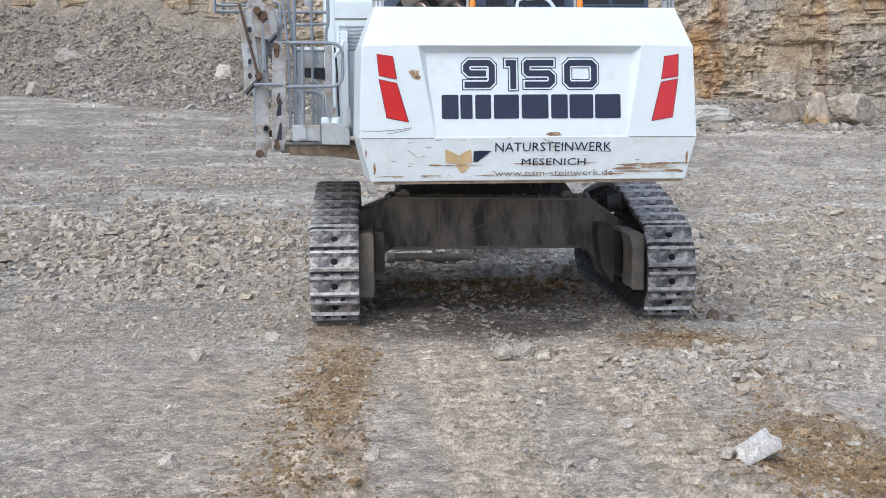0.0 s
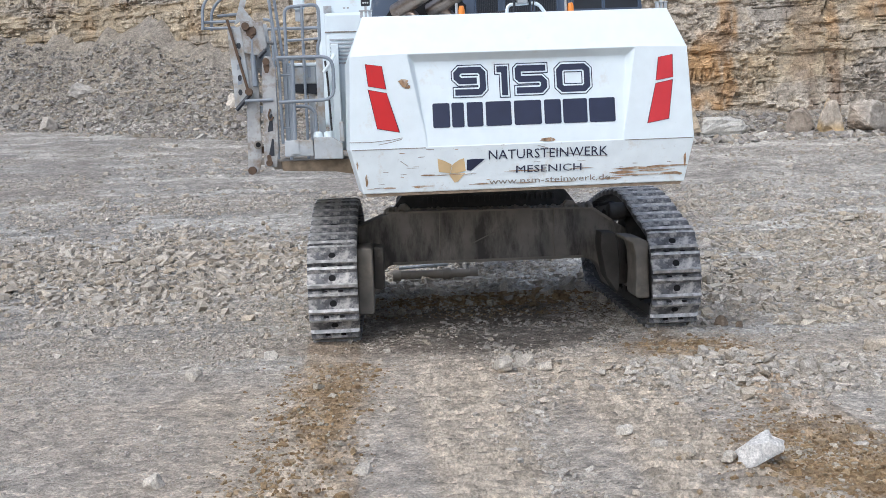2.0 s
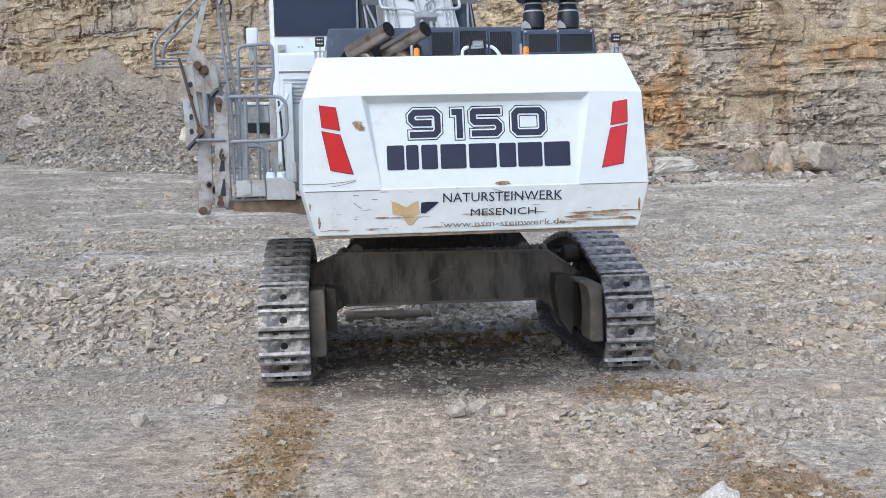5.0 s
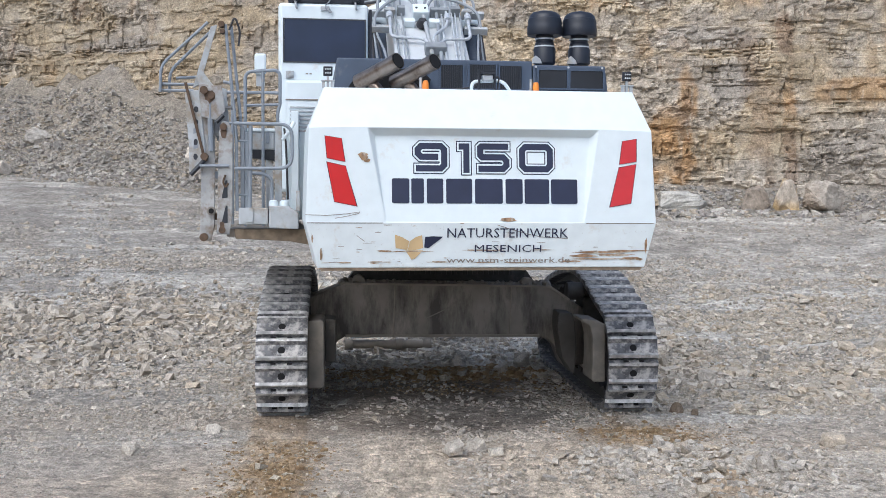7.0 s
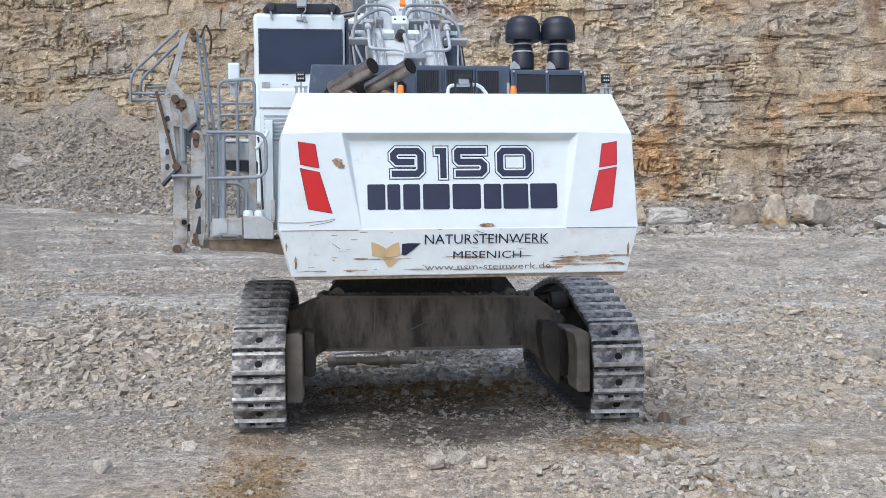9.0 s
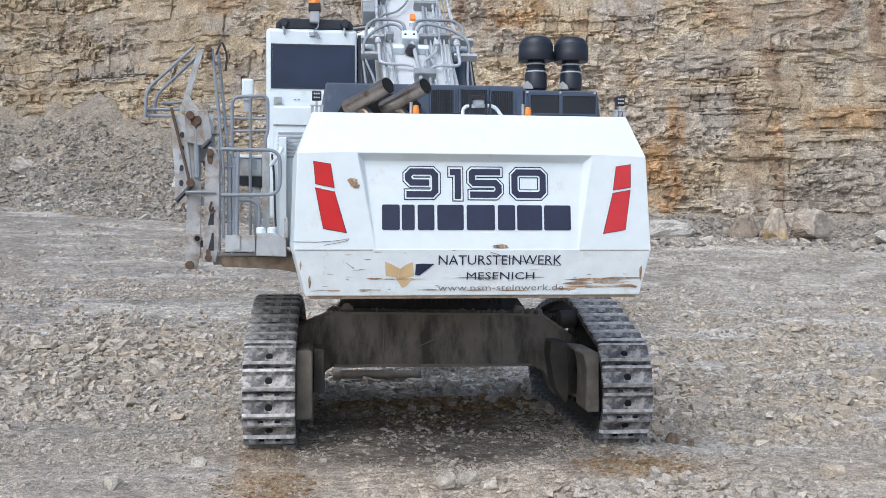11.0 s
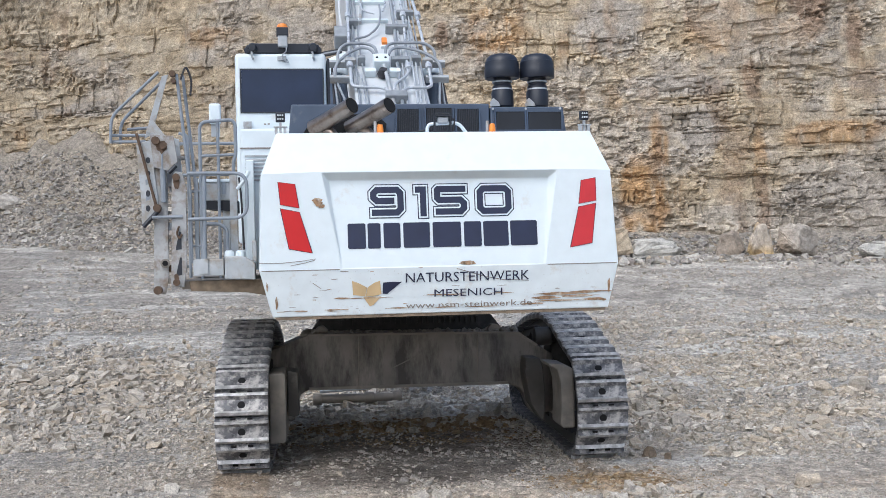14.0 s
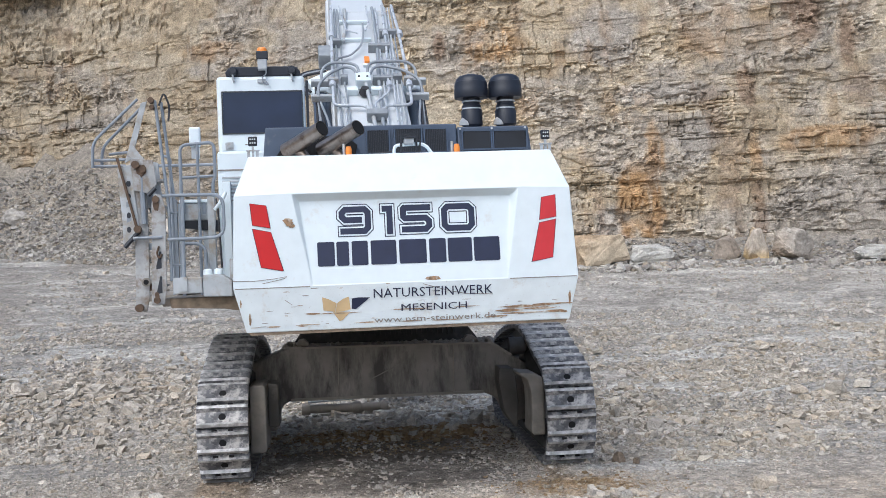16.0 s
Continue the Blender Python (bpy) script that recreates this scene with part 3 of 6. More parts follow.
gravel("gravel", x, y, np.clip(rng.lognormal(math.log(0.075), 0.5, len(x)), 0.03, 0.35), 0.1, 3, PALE_TONES, "far scatter of grey stones before the quarry face")
# the bank of rubble in the middle distance and the pile beside the track
x, y = rng.normal(-6.3, 3.2, 6500), rng.normal(20.7, 2.0, 6500)
gravel("rubble", x, y, np.clip(rng.lognormal(math.log(0.075), 0.5, len(x)), 0.03, 0.30), 0.20, 4, PALE_TONES * np.array((0.95, 0.93, 0.90)), "low bank of broken grey limestone rubble")
x, y = rng.normal(2.6, 0.75, 2100), rng.normal(10.5, 0.42, 2100)
gravel("rubble", x, y, np.clip(rng.lognormal(math.log(0.05), 0.45, len(x)), 0.02, 0.16), 0.2, 5, PALE_TONES, "small heap of pale crushed stone beside track marks")
x, y = rng.normal(0.50, 0.16, 500), rng.uniform(6.6, 12.5, 500)
gravel("rubble", x + 0.10 * np.sin(y * 2), y, np.clip(rng.lognormal(math.log(0.035), 0.5, len(x)), 0.015, 0.12), 0.2, 6, PALE_TONES, "line of pale stones between the track marks")
x, y = rng.normal(0.3, 1.1, 900), rng.uniform(16.9, 21.0, 900)
# stone tones raised to paint in light reaching under the machine
gravel("rubble", x, y, np.clip(rng.lognormal(math.log(0.075), 0.5, len(x)), 0.03, 0.3), 0.2, 9, PALE_TONES * 1.15, "pale broken rubble lying under the machine")
x, y = scatter(30000, 2.6, 12.5, 13.2, 27.0, 1.1, 107, 0.08, 0.5)
gravel("rubble", x, y, np.clip(rng.lognormal(math.log(0.060), 0.55, len(x)), 0.025, 0.26), 0.20, 10, PALE_TONES * np.array((1.06, 1.04, 1.0)), "loose grey-beige rubble on the open quarry floor")
SOIL_TONES = np.array(((0.29, 0.20, 0.11), (0.24, 0.16, 0.09), (0.36, 0.27, 0.17), (0.33, 0.24, 0.14), (0.44, 0.39, 0.31)))
x = np.concatenate([rng.normal(-1.50, 0.27, 3600), rng.normal(2.58, 0.42, 3200), rng.normal(2.52, 0.5, 900), rng.normal(0.4, 0.9, 700), rng.normal(0.35, 0.9, 2200)])
y = np.concatenate([rng.uniform(5.9, 11.7, 3600), rng.normal(7.6, 0.65, 3200), rng.normal(12.0, 0.3, 900), rng.normal(14.95, 0.2, 700), rng.normal(15.95, 0.28, 2200)])
gravel("soil_clods", x, y, np.clip(rng.lognormal(math.log(0.024), 0.5, len(x)) * np.where(y > 15.6, 2.2, 1.0), 0.010, 0.16), 0.05, 8, SOIL_TONES, "brown clods of churned soil in the track marks")
# talus under the wall
n = 46000
x = rng.uniform(-30, 26, n)
s = rng.uniform(-0.12, 0.95, n) ** 1.0
y = toe_y(x) + s * (wall_y(x) - toe_y(x))
keep = rng.uniform(0, 1, n) < np.where(x < 1, 1.0, 0.45) * (1.05 - 0.6 * np.clip(s, 0, 1))
x, y = x[keep], y[keep]
gravel("rubble", x, y, np.clip(rng.lognormal(math.log(0.115), 0.5, len(x)), 0.05, 0.5), 0.12, 7, TALUS_TONES, "talus of broken grey and ochre rock below the face")


x = np.concatenate([rng.normal(cx, 1.1, 260) for cx in (8.2, 10.2, 13.2, 15.2, 18.0)])
y = np.concatenate([rng.normal(cy, 0.5, 260) for cy in (40.4, 40.3, 40.6, 40.3, 39.4)])
gravel("rubble", x, y, np.clip(rng.lognormal(math.log(0.15), 0.5, len(x)), 0.06, 0.5), 0.2, 11, TALUS_TONES * 1.25, "small broken stones round the boulders below the face")


def boulder(x, y, size, shape, tone, seed, label, turn=0.0, sink=0.3, warm=None, tilt=0.0):
    """A large stone with broken flat faces and worn edges."""
    r = random.Random(seed)
    bm = bmesh.new()
    for sx, sy, sz in [(i, j, k) for i in (-1, 1) for j in (-1, 1) for k in (-1, 1)]:
        k = r.uniform(0.16, 0.46) if sz > 0 else r.uniform(0.42, 0.5)
        bm.verts.new((sx * k * r.uniform(0.75, 1), sy * k * r.uniform(0.75, 1), sz * r.uniform(0.26, 0.5)))
    for _ in range(9):
        d = Vector((r.gauss(0, 1), r.gauss(0, 1), r.gauss(0, 1))).normalized()
        bm.verts.new(d * r.uniform(0.48, 0.62))
    hull = bmesh.ops.convex_hull(bm, input=list(bm.verts))
    bmesh.ops.delete(bm, geom=list({v for v in hull["geom_interior"] + hull["geom_unused"] if isinstance(v, bmesh.types.BMVert)}), context="VERTS")
    bmesh.ops.bevel(bm, geom=list(bm.edges), offset=0.022, segments=1, affect="EDGES")
    bmesh.ops.triangulate(bm, faces=list(bm.faces))
    bmesh.ops.subdivide_edges(bm, edges=list(bm.edges), cuts=5 if size > 0.7 else 2, use_grid_fill=True)
    lean = Matrix.Rotation(radians(tilt), 3, "Y")
    for v in bm.verts:
        k = noise.fractal(v.co * 4 + Vector((seed, 0, 0)), 0.7, 2.0, 4)
        c = noise.noise(v.co * 2.2 + Vector((0, seed, 0)))
        v.co *= 1 + 0.10 * k + 0.16 * c + (0.05 * noise.noise(v.co * 11) if size > 0.7 else 0)
        v.co = lean @ Vector((v.co.x * shape[0], v.co.y * shape[1], v.co.z * shape[2])) * size
    me = bpy.data.meshes.new("boulder")
    bm.to_mesh(me)
    a = me.attributes.new("tint", "FLOAT_COLOR", "POINT")
    col = []
    for v in me.vertices:
        w = max(0.0, min(1.0, 0.5 + 1.4 * noise.noise(v.co * (1.3 / size) + Vector((seed, 3, 1))))) if warm else 0
        c = [p + (q - p) * w for p, q in zip(tone, warm or tone)]
        k = 1 + 0.3 * noise.noise(v.co * (6 / size))
        col.extend((c[0] * k, c[1] * k, c[2] * k, 1))
    a.data.foreach_set("color", col)
    me.materials.append(STONE)
    bm.free()
    ob = tagged(new("boulder", me), label, "boulder", "boulders on the quarry floor")
    low = min(v.co.z for v in me.vertices)
    ob.matrix_world = pose(x, y, float(land(np.array([x]), np.array([y]))[0]) - low - sink * size * shape[2], 0, 0, turn)
    return ob


BX_ROCK = (
    (1.99, 7.38, 0.29, (1.3, 0.75, 0.58), (0.60, 0.575, 0.54), 12, "pale grey boulder lying in brown churned soil", 20, 0.16, None, -22),
    (13.95, 41.0, 1.25, (0.66, 0.65, 1.05), (0.46, 0.40, 0.33), 2, "upright ochre and grey boulder below the rock face", 10, 0.06, (0.56, 0.40, 0.20), 10),
    (15.40, 41.2, 1.5, (1.12, 0.8, 0.80), (0.40, 0.36, 0.31), 3, "large grey-brown angular boulder below the rock face", 40, 0.08, (0.36, 0.30, 0.24), 12),
    (13.00, 42.0, 1.35, (0.95, 0.8, 0.68), (0.33, 0.28, 0.23), 4, "brown-grey slanted boulder against the rock face", 70, 0.10, None, -25),
    (9.93, 41.6, 1.75, (1.15, 0.8, 0.46), (0.52, 0.50, 0.46), 5, "flat pale grey boulder below the rock face", 0, 0.06, None, 0),
    (7.90, 41.4, 2.2, (0.98, 0.85, 0.68), (0.50, 0.42, 0.31), 6, "large pale ochre block beside the rock face", 20, 0.08, (0.46, 0.34, 0.22), -8),
    (18.3, 40.0, 1.9, (1.25, 0.8, 0.36), (0.48, 0.46, 0.42), 7, "flat pale boulder near the rock face", 15, 0.12, None, 0),
    (-18.3, 53.8, 1.2, (1.0, 0.8, 0.7), (0.42, 0.39, 0.35), 8, "grey boulder lying on the rubble slope", 30, 0.2, None, 15),
    (-9.9, 49.4, 0.8, (1.0, 0.8, 0.9), (0.55, 0.50, 0.43), 9, "pale boulder at the foot of the rubble slope", 30, 0.2, None, 0),
    (-18.7, 50.3, 0.9, (0.9, 0.8, 0.8), (0.45, 0.41, 0.36), 10, "pale grey boulder among rubble", 50, 0.2, None, 20),
)
for row in BX_ROCK:
    boulder(*row)
rs = random.Random(44)
SMALL = [(0.30, 11.1, 0.24), (0.53, 11.35, 0.2), (0.74, 11.15, 0.17), (4.41, 11.51, 0.26), (4.12, 15.66, 0.32), (3.14, 13.35, 0.17), (3.34, 13.2, 0.13), (7.75, 18.0, 0.40), (8.30, 18.2, 0.28), (7.25, 18.3, 0.26), (-2.69, 12.48, 0.17), (-2.39, 12.22, 0.15), (-4.51, 19.74, 0.26), (-0.93, 7.71, 0.15), (-2.5, 7.59, 0.17), (1.54, 7.71, 0.15), (1.37, 7.98, 0.13), (1.16, 8.36, 0.12), (2.91, 7.86, 0.14), (-3.05, 11.19, 0.2), (1.8, 7.49, 0.12), (2.83, 10.76, 0.18), (3.27, 10.27, 0.2), (2.26, 10.63, 0.15), (-7.25, 21.75, 0.3), (-5.87, 20.82, 0.3), (-8.41, 22.52, 0.28), (-0.83, 9.55, 0.12), (0.45, 8.98, 0.11)]
for i, (x, y, d) in enumerate(SMALL):
    t = PALE_TONES[i % 6] * 1.1 if i not in (5, 6) else np.array((0.20, 0.155, 0.115))
    tagged(boulder(x, y, d, (1.1, 0.85, rs.uniform(0.55, 0.8)), tuple(t), 50 + i, "fist to head sized pale limestone lump on gravel" if i not in (5, 6) else "dark brown lump of stone on gravel", rs.uniform(0, 180), 0.14), group="loose stones")["category"] = "stone"
for ob in list(scene.objects):
    if ob.name.startswith("boulder") and ob.get("category") == "stone":
        ob.name = "stone"


# ---- building blocks for machines ----
WIDTH = 1.0                                  # narrows the undercarriage to its gauge


def part(name, bm, mat, parent, label="", bevel=0.0, smooth_angle=None):
    """Links a bmesh as one mesh object under a thing or a part, in the frame of the machine."""
    me = bpy.data.meshes.new(name)
    bmesh.ops.recalc_face_normals(bm, faces=bm.faces[:])
    bmesh.ops.scale(bm, vec=(WIDTH, 1, 1), verts=bm.verts[:])
    bm.to_mesh(me)
    bm.free()
    for m in mat if isinstance(mat, (list, tuple)) else [mat]:
        me.materials.append(m)
    ob = new(name, me)
    ob.parent = parent
    if smooth_angle:
        me.polygons.foreach_set("use_smooth", np.full(len(me.polygons), True))
        me.set_sharp_from_angle(angle=radians(smooth_angle))
    if bevel:
        mod = ob.modifiers.new("edge", "BEVEL")
        mod.width, mod.segments, mod.limit_method, mod.angle_limit = bevel, 2, "ANGLE", radians(35)
        mod.harden_normals = False
    return tagged(ob, label)


def block(x0, x1, y0, y1, z0, z1, bm=None):
    bm = bm or bmesh.new()
    made = bmesh.ops.create_cube(bm, size=1)["verts"]
    for v in made:
        v.co = Vector((x0 + (v.co.x + 0.5) * (x1 - x0), y0 + (v.co.y + 0.5) * (y1 - y0), z0 + (v.co.z + 0.5) * (z1 - z0)))
    return bm


def prism(outline, y0, y1, bm=None):
    """A plate: the outline in x and z, from y0 to y1."""
    bm = bm or bmesh.new()
    a = [bm.verts.new((x, y0, z)) for x, z in outline]
    b = [bm.verts.new((x, y1, z)) for x, z in outline]
    bm.faces.new(a)
    bm.faces.new(b[::-1])
    n = len(a)
    for i in range(n):
        bm.faces.new((a[i], b[i], b[(i + 1) % n], a[(i + 1) % n]))
    return bm


def prism_x(outline, x0, x1, bm=None):
    """A plate: the outline in y and z, from x0 to x1."""
    bm = bm or bmesh.new()
    a = [bm.verts.new((x0, y, z)) for y, z in outline]
    b = [bm.verts.new((x1, y, z)) for y, z in outline]
    bm.faces.new(a)
    bm.faces.new(b[::-1])
    n = len(a)
    for i in range(n):
        bm.faces.new((a[i], b[i], b[(i + 1) % n], a[(i + 1) % n]))
    return bm


def rounded(points, radius, steps=5):
    """A polyline with its inner corners rounded."""
    pts = [Vector(p) for p in points]
    out = [pts[0]]
    for a, b, c in zip(pts, pts[1:], pts[2:]):
        d0, d1 = (a - b), (c - b)
        r = min(radius, d0.length * 0.48, d1.length * 0.48)
        p, q = b + d0.normalized() * r, b + d1.normalized() * r
        for k in range(steps + 1):
            t = k / steps
            out.append((1 - t) ** 2 * p + 2 * t * (1 - t) * b + t * t * q)
    return out + [pts[-1]]


def tube(points, radius, seg=8, bm=None, radius_end=None, corner=0.0):
    """A round bar along a polyline, closed at both ends."""
    bm = bm or bmesh.new()
    pts = rounded(points, corner) if corner else [Vector(p) for p in points]
    rings, side = [], None
    for i, p in enumerate(pts):
        d = (pts[min(i + 1, len(pts) - 1)] - pts[max(i - 1, 0)]).normalized()
        if side is None:
            side = d.orthogonal().normalized()
        side = (side - d * side.dot(d)).normalized()
        up = d.cross(side)
        r = radius + ((radius_end or radius) - radius) * i / max(1, len(pts) - 1)
        rings.append([bm.verts.new(p + r * (math.cos(2 * math.pi * k / seg) * side + math.sin(2 * math.pi * k / seg) * up)) for k in range(seg)])
    for a, b in zip(rings, rings[1:]):
        for k in range(seg):
            bm.faces.new((a[k], a[(k + 1) % seg], b[(k + 1) % seg], b[k]))
    bm.faces.new(rings[0][::-1])
    bm.faces.new(rings[-1])
    return bm


def pipe_open(points, radius, wall, seg=20, bm=None):
    """A pipe with an open far end and a wall of its own."""
    bm = bm or bmesh.new()
    pts = [Vector(p) for p in points]
    d = (pts[-1] - pts[-2]).normalized()
    tube(pts, radius, seg, bm)
    bm.faces.ensure_lookup_table()
    cap = bm.faces[-1]
    inner = bmesh.ops.inset_individual(bm, faces=[cap], thickness=wall)
    for v in cap.verts:
        v.co -= d * 0.0
    res = bmesh.ops.extrude_discrete_faces(bm, faces=[cap])
    for v in res["faces"][0].verts:
        v.co -= d * 0.3
    return bm


def lathe(profile, centre, axis="z", seg=24, bm=None):
    """A turned body: radius and height pairs about an upright or a sideways axis."""
    bm = bm or bmesh.new()
    rings = []
    for r, h in profile:
        ring = []
        for k in range(seg):
            c, s = r * math.cos(2 * math.pi * k / seg), r * math.sin(2 * math.pi * k / seg)
            p = {"z": (c, s, h), "x": (h, c, s), "y": (c, h, s)}[axis]
            ring.append(bm.verts.new(Vector(p) + Vector(centre)))
        rings.append(ring)
    for a, b in zip(rings, rings[1:]):
        for k in range(seg):
            bm.faces.new((a[k], a[(k + 1) % seg], b[(k + 1) % seg], b[k]))
    bm.faces.new(rings[0][::-1])
    bm.faces.new(rings[-1])
    return bm


# ---- the excavator ----
excavator = tagged(new("excavator"), "large white and grey crawler mining excavator standing on quarry gravel", "excavator")
excavator.matrix_world = UNDER
TO_UPPER = UNDER.inverted() @ UPPER
LIFT = 0.0          # how far a group of parts sits above the level of the counterweight


def upper(name, bm, mat, parent=None, label="", bevel=0.0, smooth_angle=None):
    bm.transform(TO_UPPER @ Matrix.Translation((0, 0, LIFT)))
    return part(name, bm, mat, parent or excavator, label, bevel, smooth_angle)


# tracks: rear sprocket, sagging upper run, front idler, flat lower run
def track_path():
    pts = []
    ry, rz, rr = 0.0, 0.67, 0.62
    fy, fz, fr = 3.85, 0.67, 0.60
    for k in range(21):                      # round the rear wheel, from below to above
        a = radians(-90 - 192 * k / 20 + 24 * (k / 20) ** 2)
        pts.append((ry + rr * math.cos(a), rz + rr * math.sin(a)))
    for k in range(1, 17):                   # upper run: up to the carrier wheels, then down to the front
        t = k / 17
        top = 1.30 + 0.34 * math.sin(min(1.0, t / 0.42) * math.pi / 2) - 0.34 * max(0.0, (t - 0.42) / 0.58) ** 1.6
        pts.append((ry + 0.06 + (fy - ry - 0.06) * t, top))
    for k in range(21):
        a = radians(84 - 174 * k / 20)
        pts.append((fy + fr * math.cos(a), fz + fr * math.sin(a)))
    for k in range(1, 12):
        t = k / 12
        pts.append((fy + (ry - fy) * t, 0.06))
    return pts


def resample(pts, count):
    loop = pts + [pts[0]]
    d = [0.0]
    for a, b in zip(loop, loop[1:]):
        d.append(d[-1] + math.hypot(b[0] - a[0], b[1] - a[1]))
    out = []
    for i in range(count):
        s = d[-1] * i / count
        j = max(k for k in range(len(d) - 1) if d[k] <= s + 1e-9)
        t = (s - d[j]) / max(1e-9, d[j + 1] - d[j])
        a, b = loop[j], loop[j + 1]
        out.append(((a[0] + (b[0] - a[0]) * t, a[1] + (b[1] - a[1]) * t), math.atan2(b[1] - a[1], b[0] - a[0])))
    return out


PADS = 39
PAD_SPOTS = resample(track_path(), PADS)


def pad_mesh():
    """A track shoe: plate with turned-up edges, two worn grousers, bolt recess and guide slots. y runs along the chain, z outwards."""
    w, h = PAD_W / 2, 0.143
    bm = bmesh.new()
    prof = [(-h, 0.0), (-h, 0.042), (-h + 0.028, 0.066), (-h + 0.056, 0.030), (-0.020, 0.022), (h - 0.10, 0.022), (h - 0.062, 0.060), (h - 0.030, 0.060), (h - 0.012, 0.012), (h, -0.004)]
    cols = [-w, -w + 0.03, -0.14, 0.14, w - 0.03, w]
    rows = []
    for i, x in enumerate(cols):
        k = 0.72 if i in (0, 5) else 1.0
        rows.append([bm.verts.new((x, y, z * k)) for y, z in prof])
    low = [[bm.verts.new((x, y, -0.035)) for y, _ in prof] for x in (cols[0], cols[-1])]
    for a, b in zip(rows, rows[1:]):
        for k in range(len(prof) - 1):
            f = bm.faces.new((a[k], a[k + 1], b[k + 1], b[k]))
            f.material_index = 1 if k in (1, 2, 6) else 0
    for r, l in ((rows[0], low[0]), (rows[-1], low[1])):
        for k in range(len(prof) - 1):
            bm.faces.new((r[k], r[k + 1], l[k + 1], l[k]))
    for k in range(len(prof) - 1):
        bm.faces.new((low[0][k], low[0][k + 1], low[1][k + 1], low[1][k]))
    for k in (0, -1):
        bm.faces.new([r[k] for r in rows] + [low[1][k], low[0][k]])
    bmesh.ops.recalc_face_normals(bm, faces=bm.faces[:])
    me = bpy.data.meshes.new("track_shoe")
    # bolt recess and chain slots as black blocks, the shade of the hollows in their colour
    def pocket(x0, x1, y0, y1, z):
        block(x0, x1, y0, y1, z - 0.02, z + 0.003, bm)
        bm.faces.ensure_lookup_table()
        for f in bm.faces[-6:]:
            f.material_index = 2
    lathe([(0.044, 0.0), (0.044, 0.026), (0.026, 0.027)], (0.0, -0.02, 0.0), "z", 10, bm)
    bm.faces.ensure_lookup_table()
    for f in bm.faces[-22:]:
        f.material_index = 2
    pocket(-0.125, -0.065, 0.095, 0.140, 0.030)
    pocket(0.065, 0.125, 0.095, 0.140, 0.030)
    for x in (-0.09, 0.09):
        lathe([(0.016, 0.0), (0.016, 0.032), (0.010, 0.036)], (x, -0.055, 0.0), "z", 6, bm)
    bm.to_mesh(me)
    bm.free()
    for m in (TRACK, TRACK_POLISH, BLACK):
        me.materials.append(m)
    return me


PAD = pad_mesh()


def ring_mesh(offset, half, x0):
    """The chain under the shoes: an endless belt of links, with a toothed inner edge."""
    bm = bmesh.new()
    pts = resample(track_path(), PADS * 2)
    outer, inner = [], []
    for i, ((y, z), a) in enumerate(pts):
        nx, nz = -math.sin(a), math.cos(a)
        d = -0.15 if i % 2 else -0.20
        outer.append([(x, y - nx * 0.03, z - nz * 0.03) for x in (x0 - half, x0 + half)])
        inner.append([(x, y + nx * d, z + nz * d) for x in (x0 - half, x0 + half)])
    vo = [[bm.verts.new(p) for p in r] for r in outer]
    vi = [[bm.verts.new(p) for p in r] for r in inner]
    n = len(pts)
    for i in range(n):
        j = (i + 1) % n
        bm.faces.new((vo[i][0], vo[j][0], vo[j][1], vo[i][1]))
        bm.faces.new((vi[i][0], vi[i][1], vi[j][1], vi[j][0]))
        bm.faces.new((vo[i][0], vi[i][0], vi[j][0], vo[j][0]))
        bm.faces.new((vo[i][1], vo[j][1], vi[j][1], vi[i][1]))
    return bm


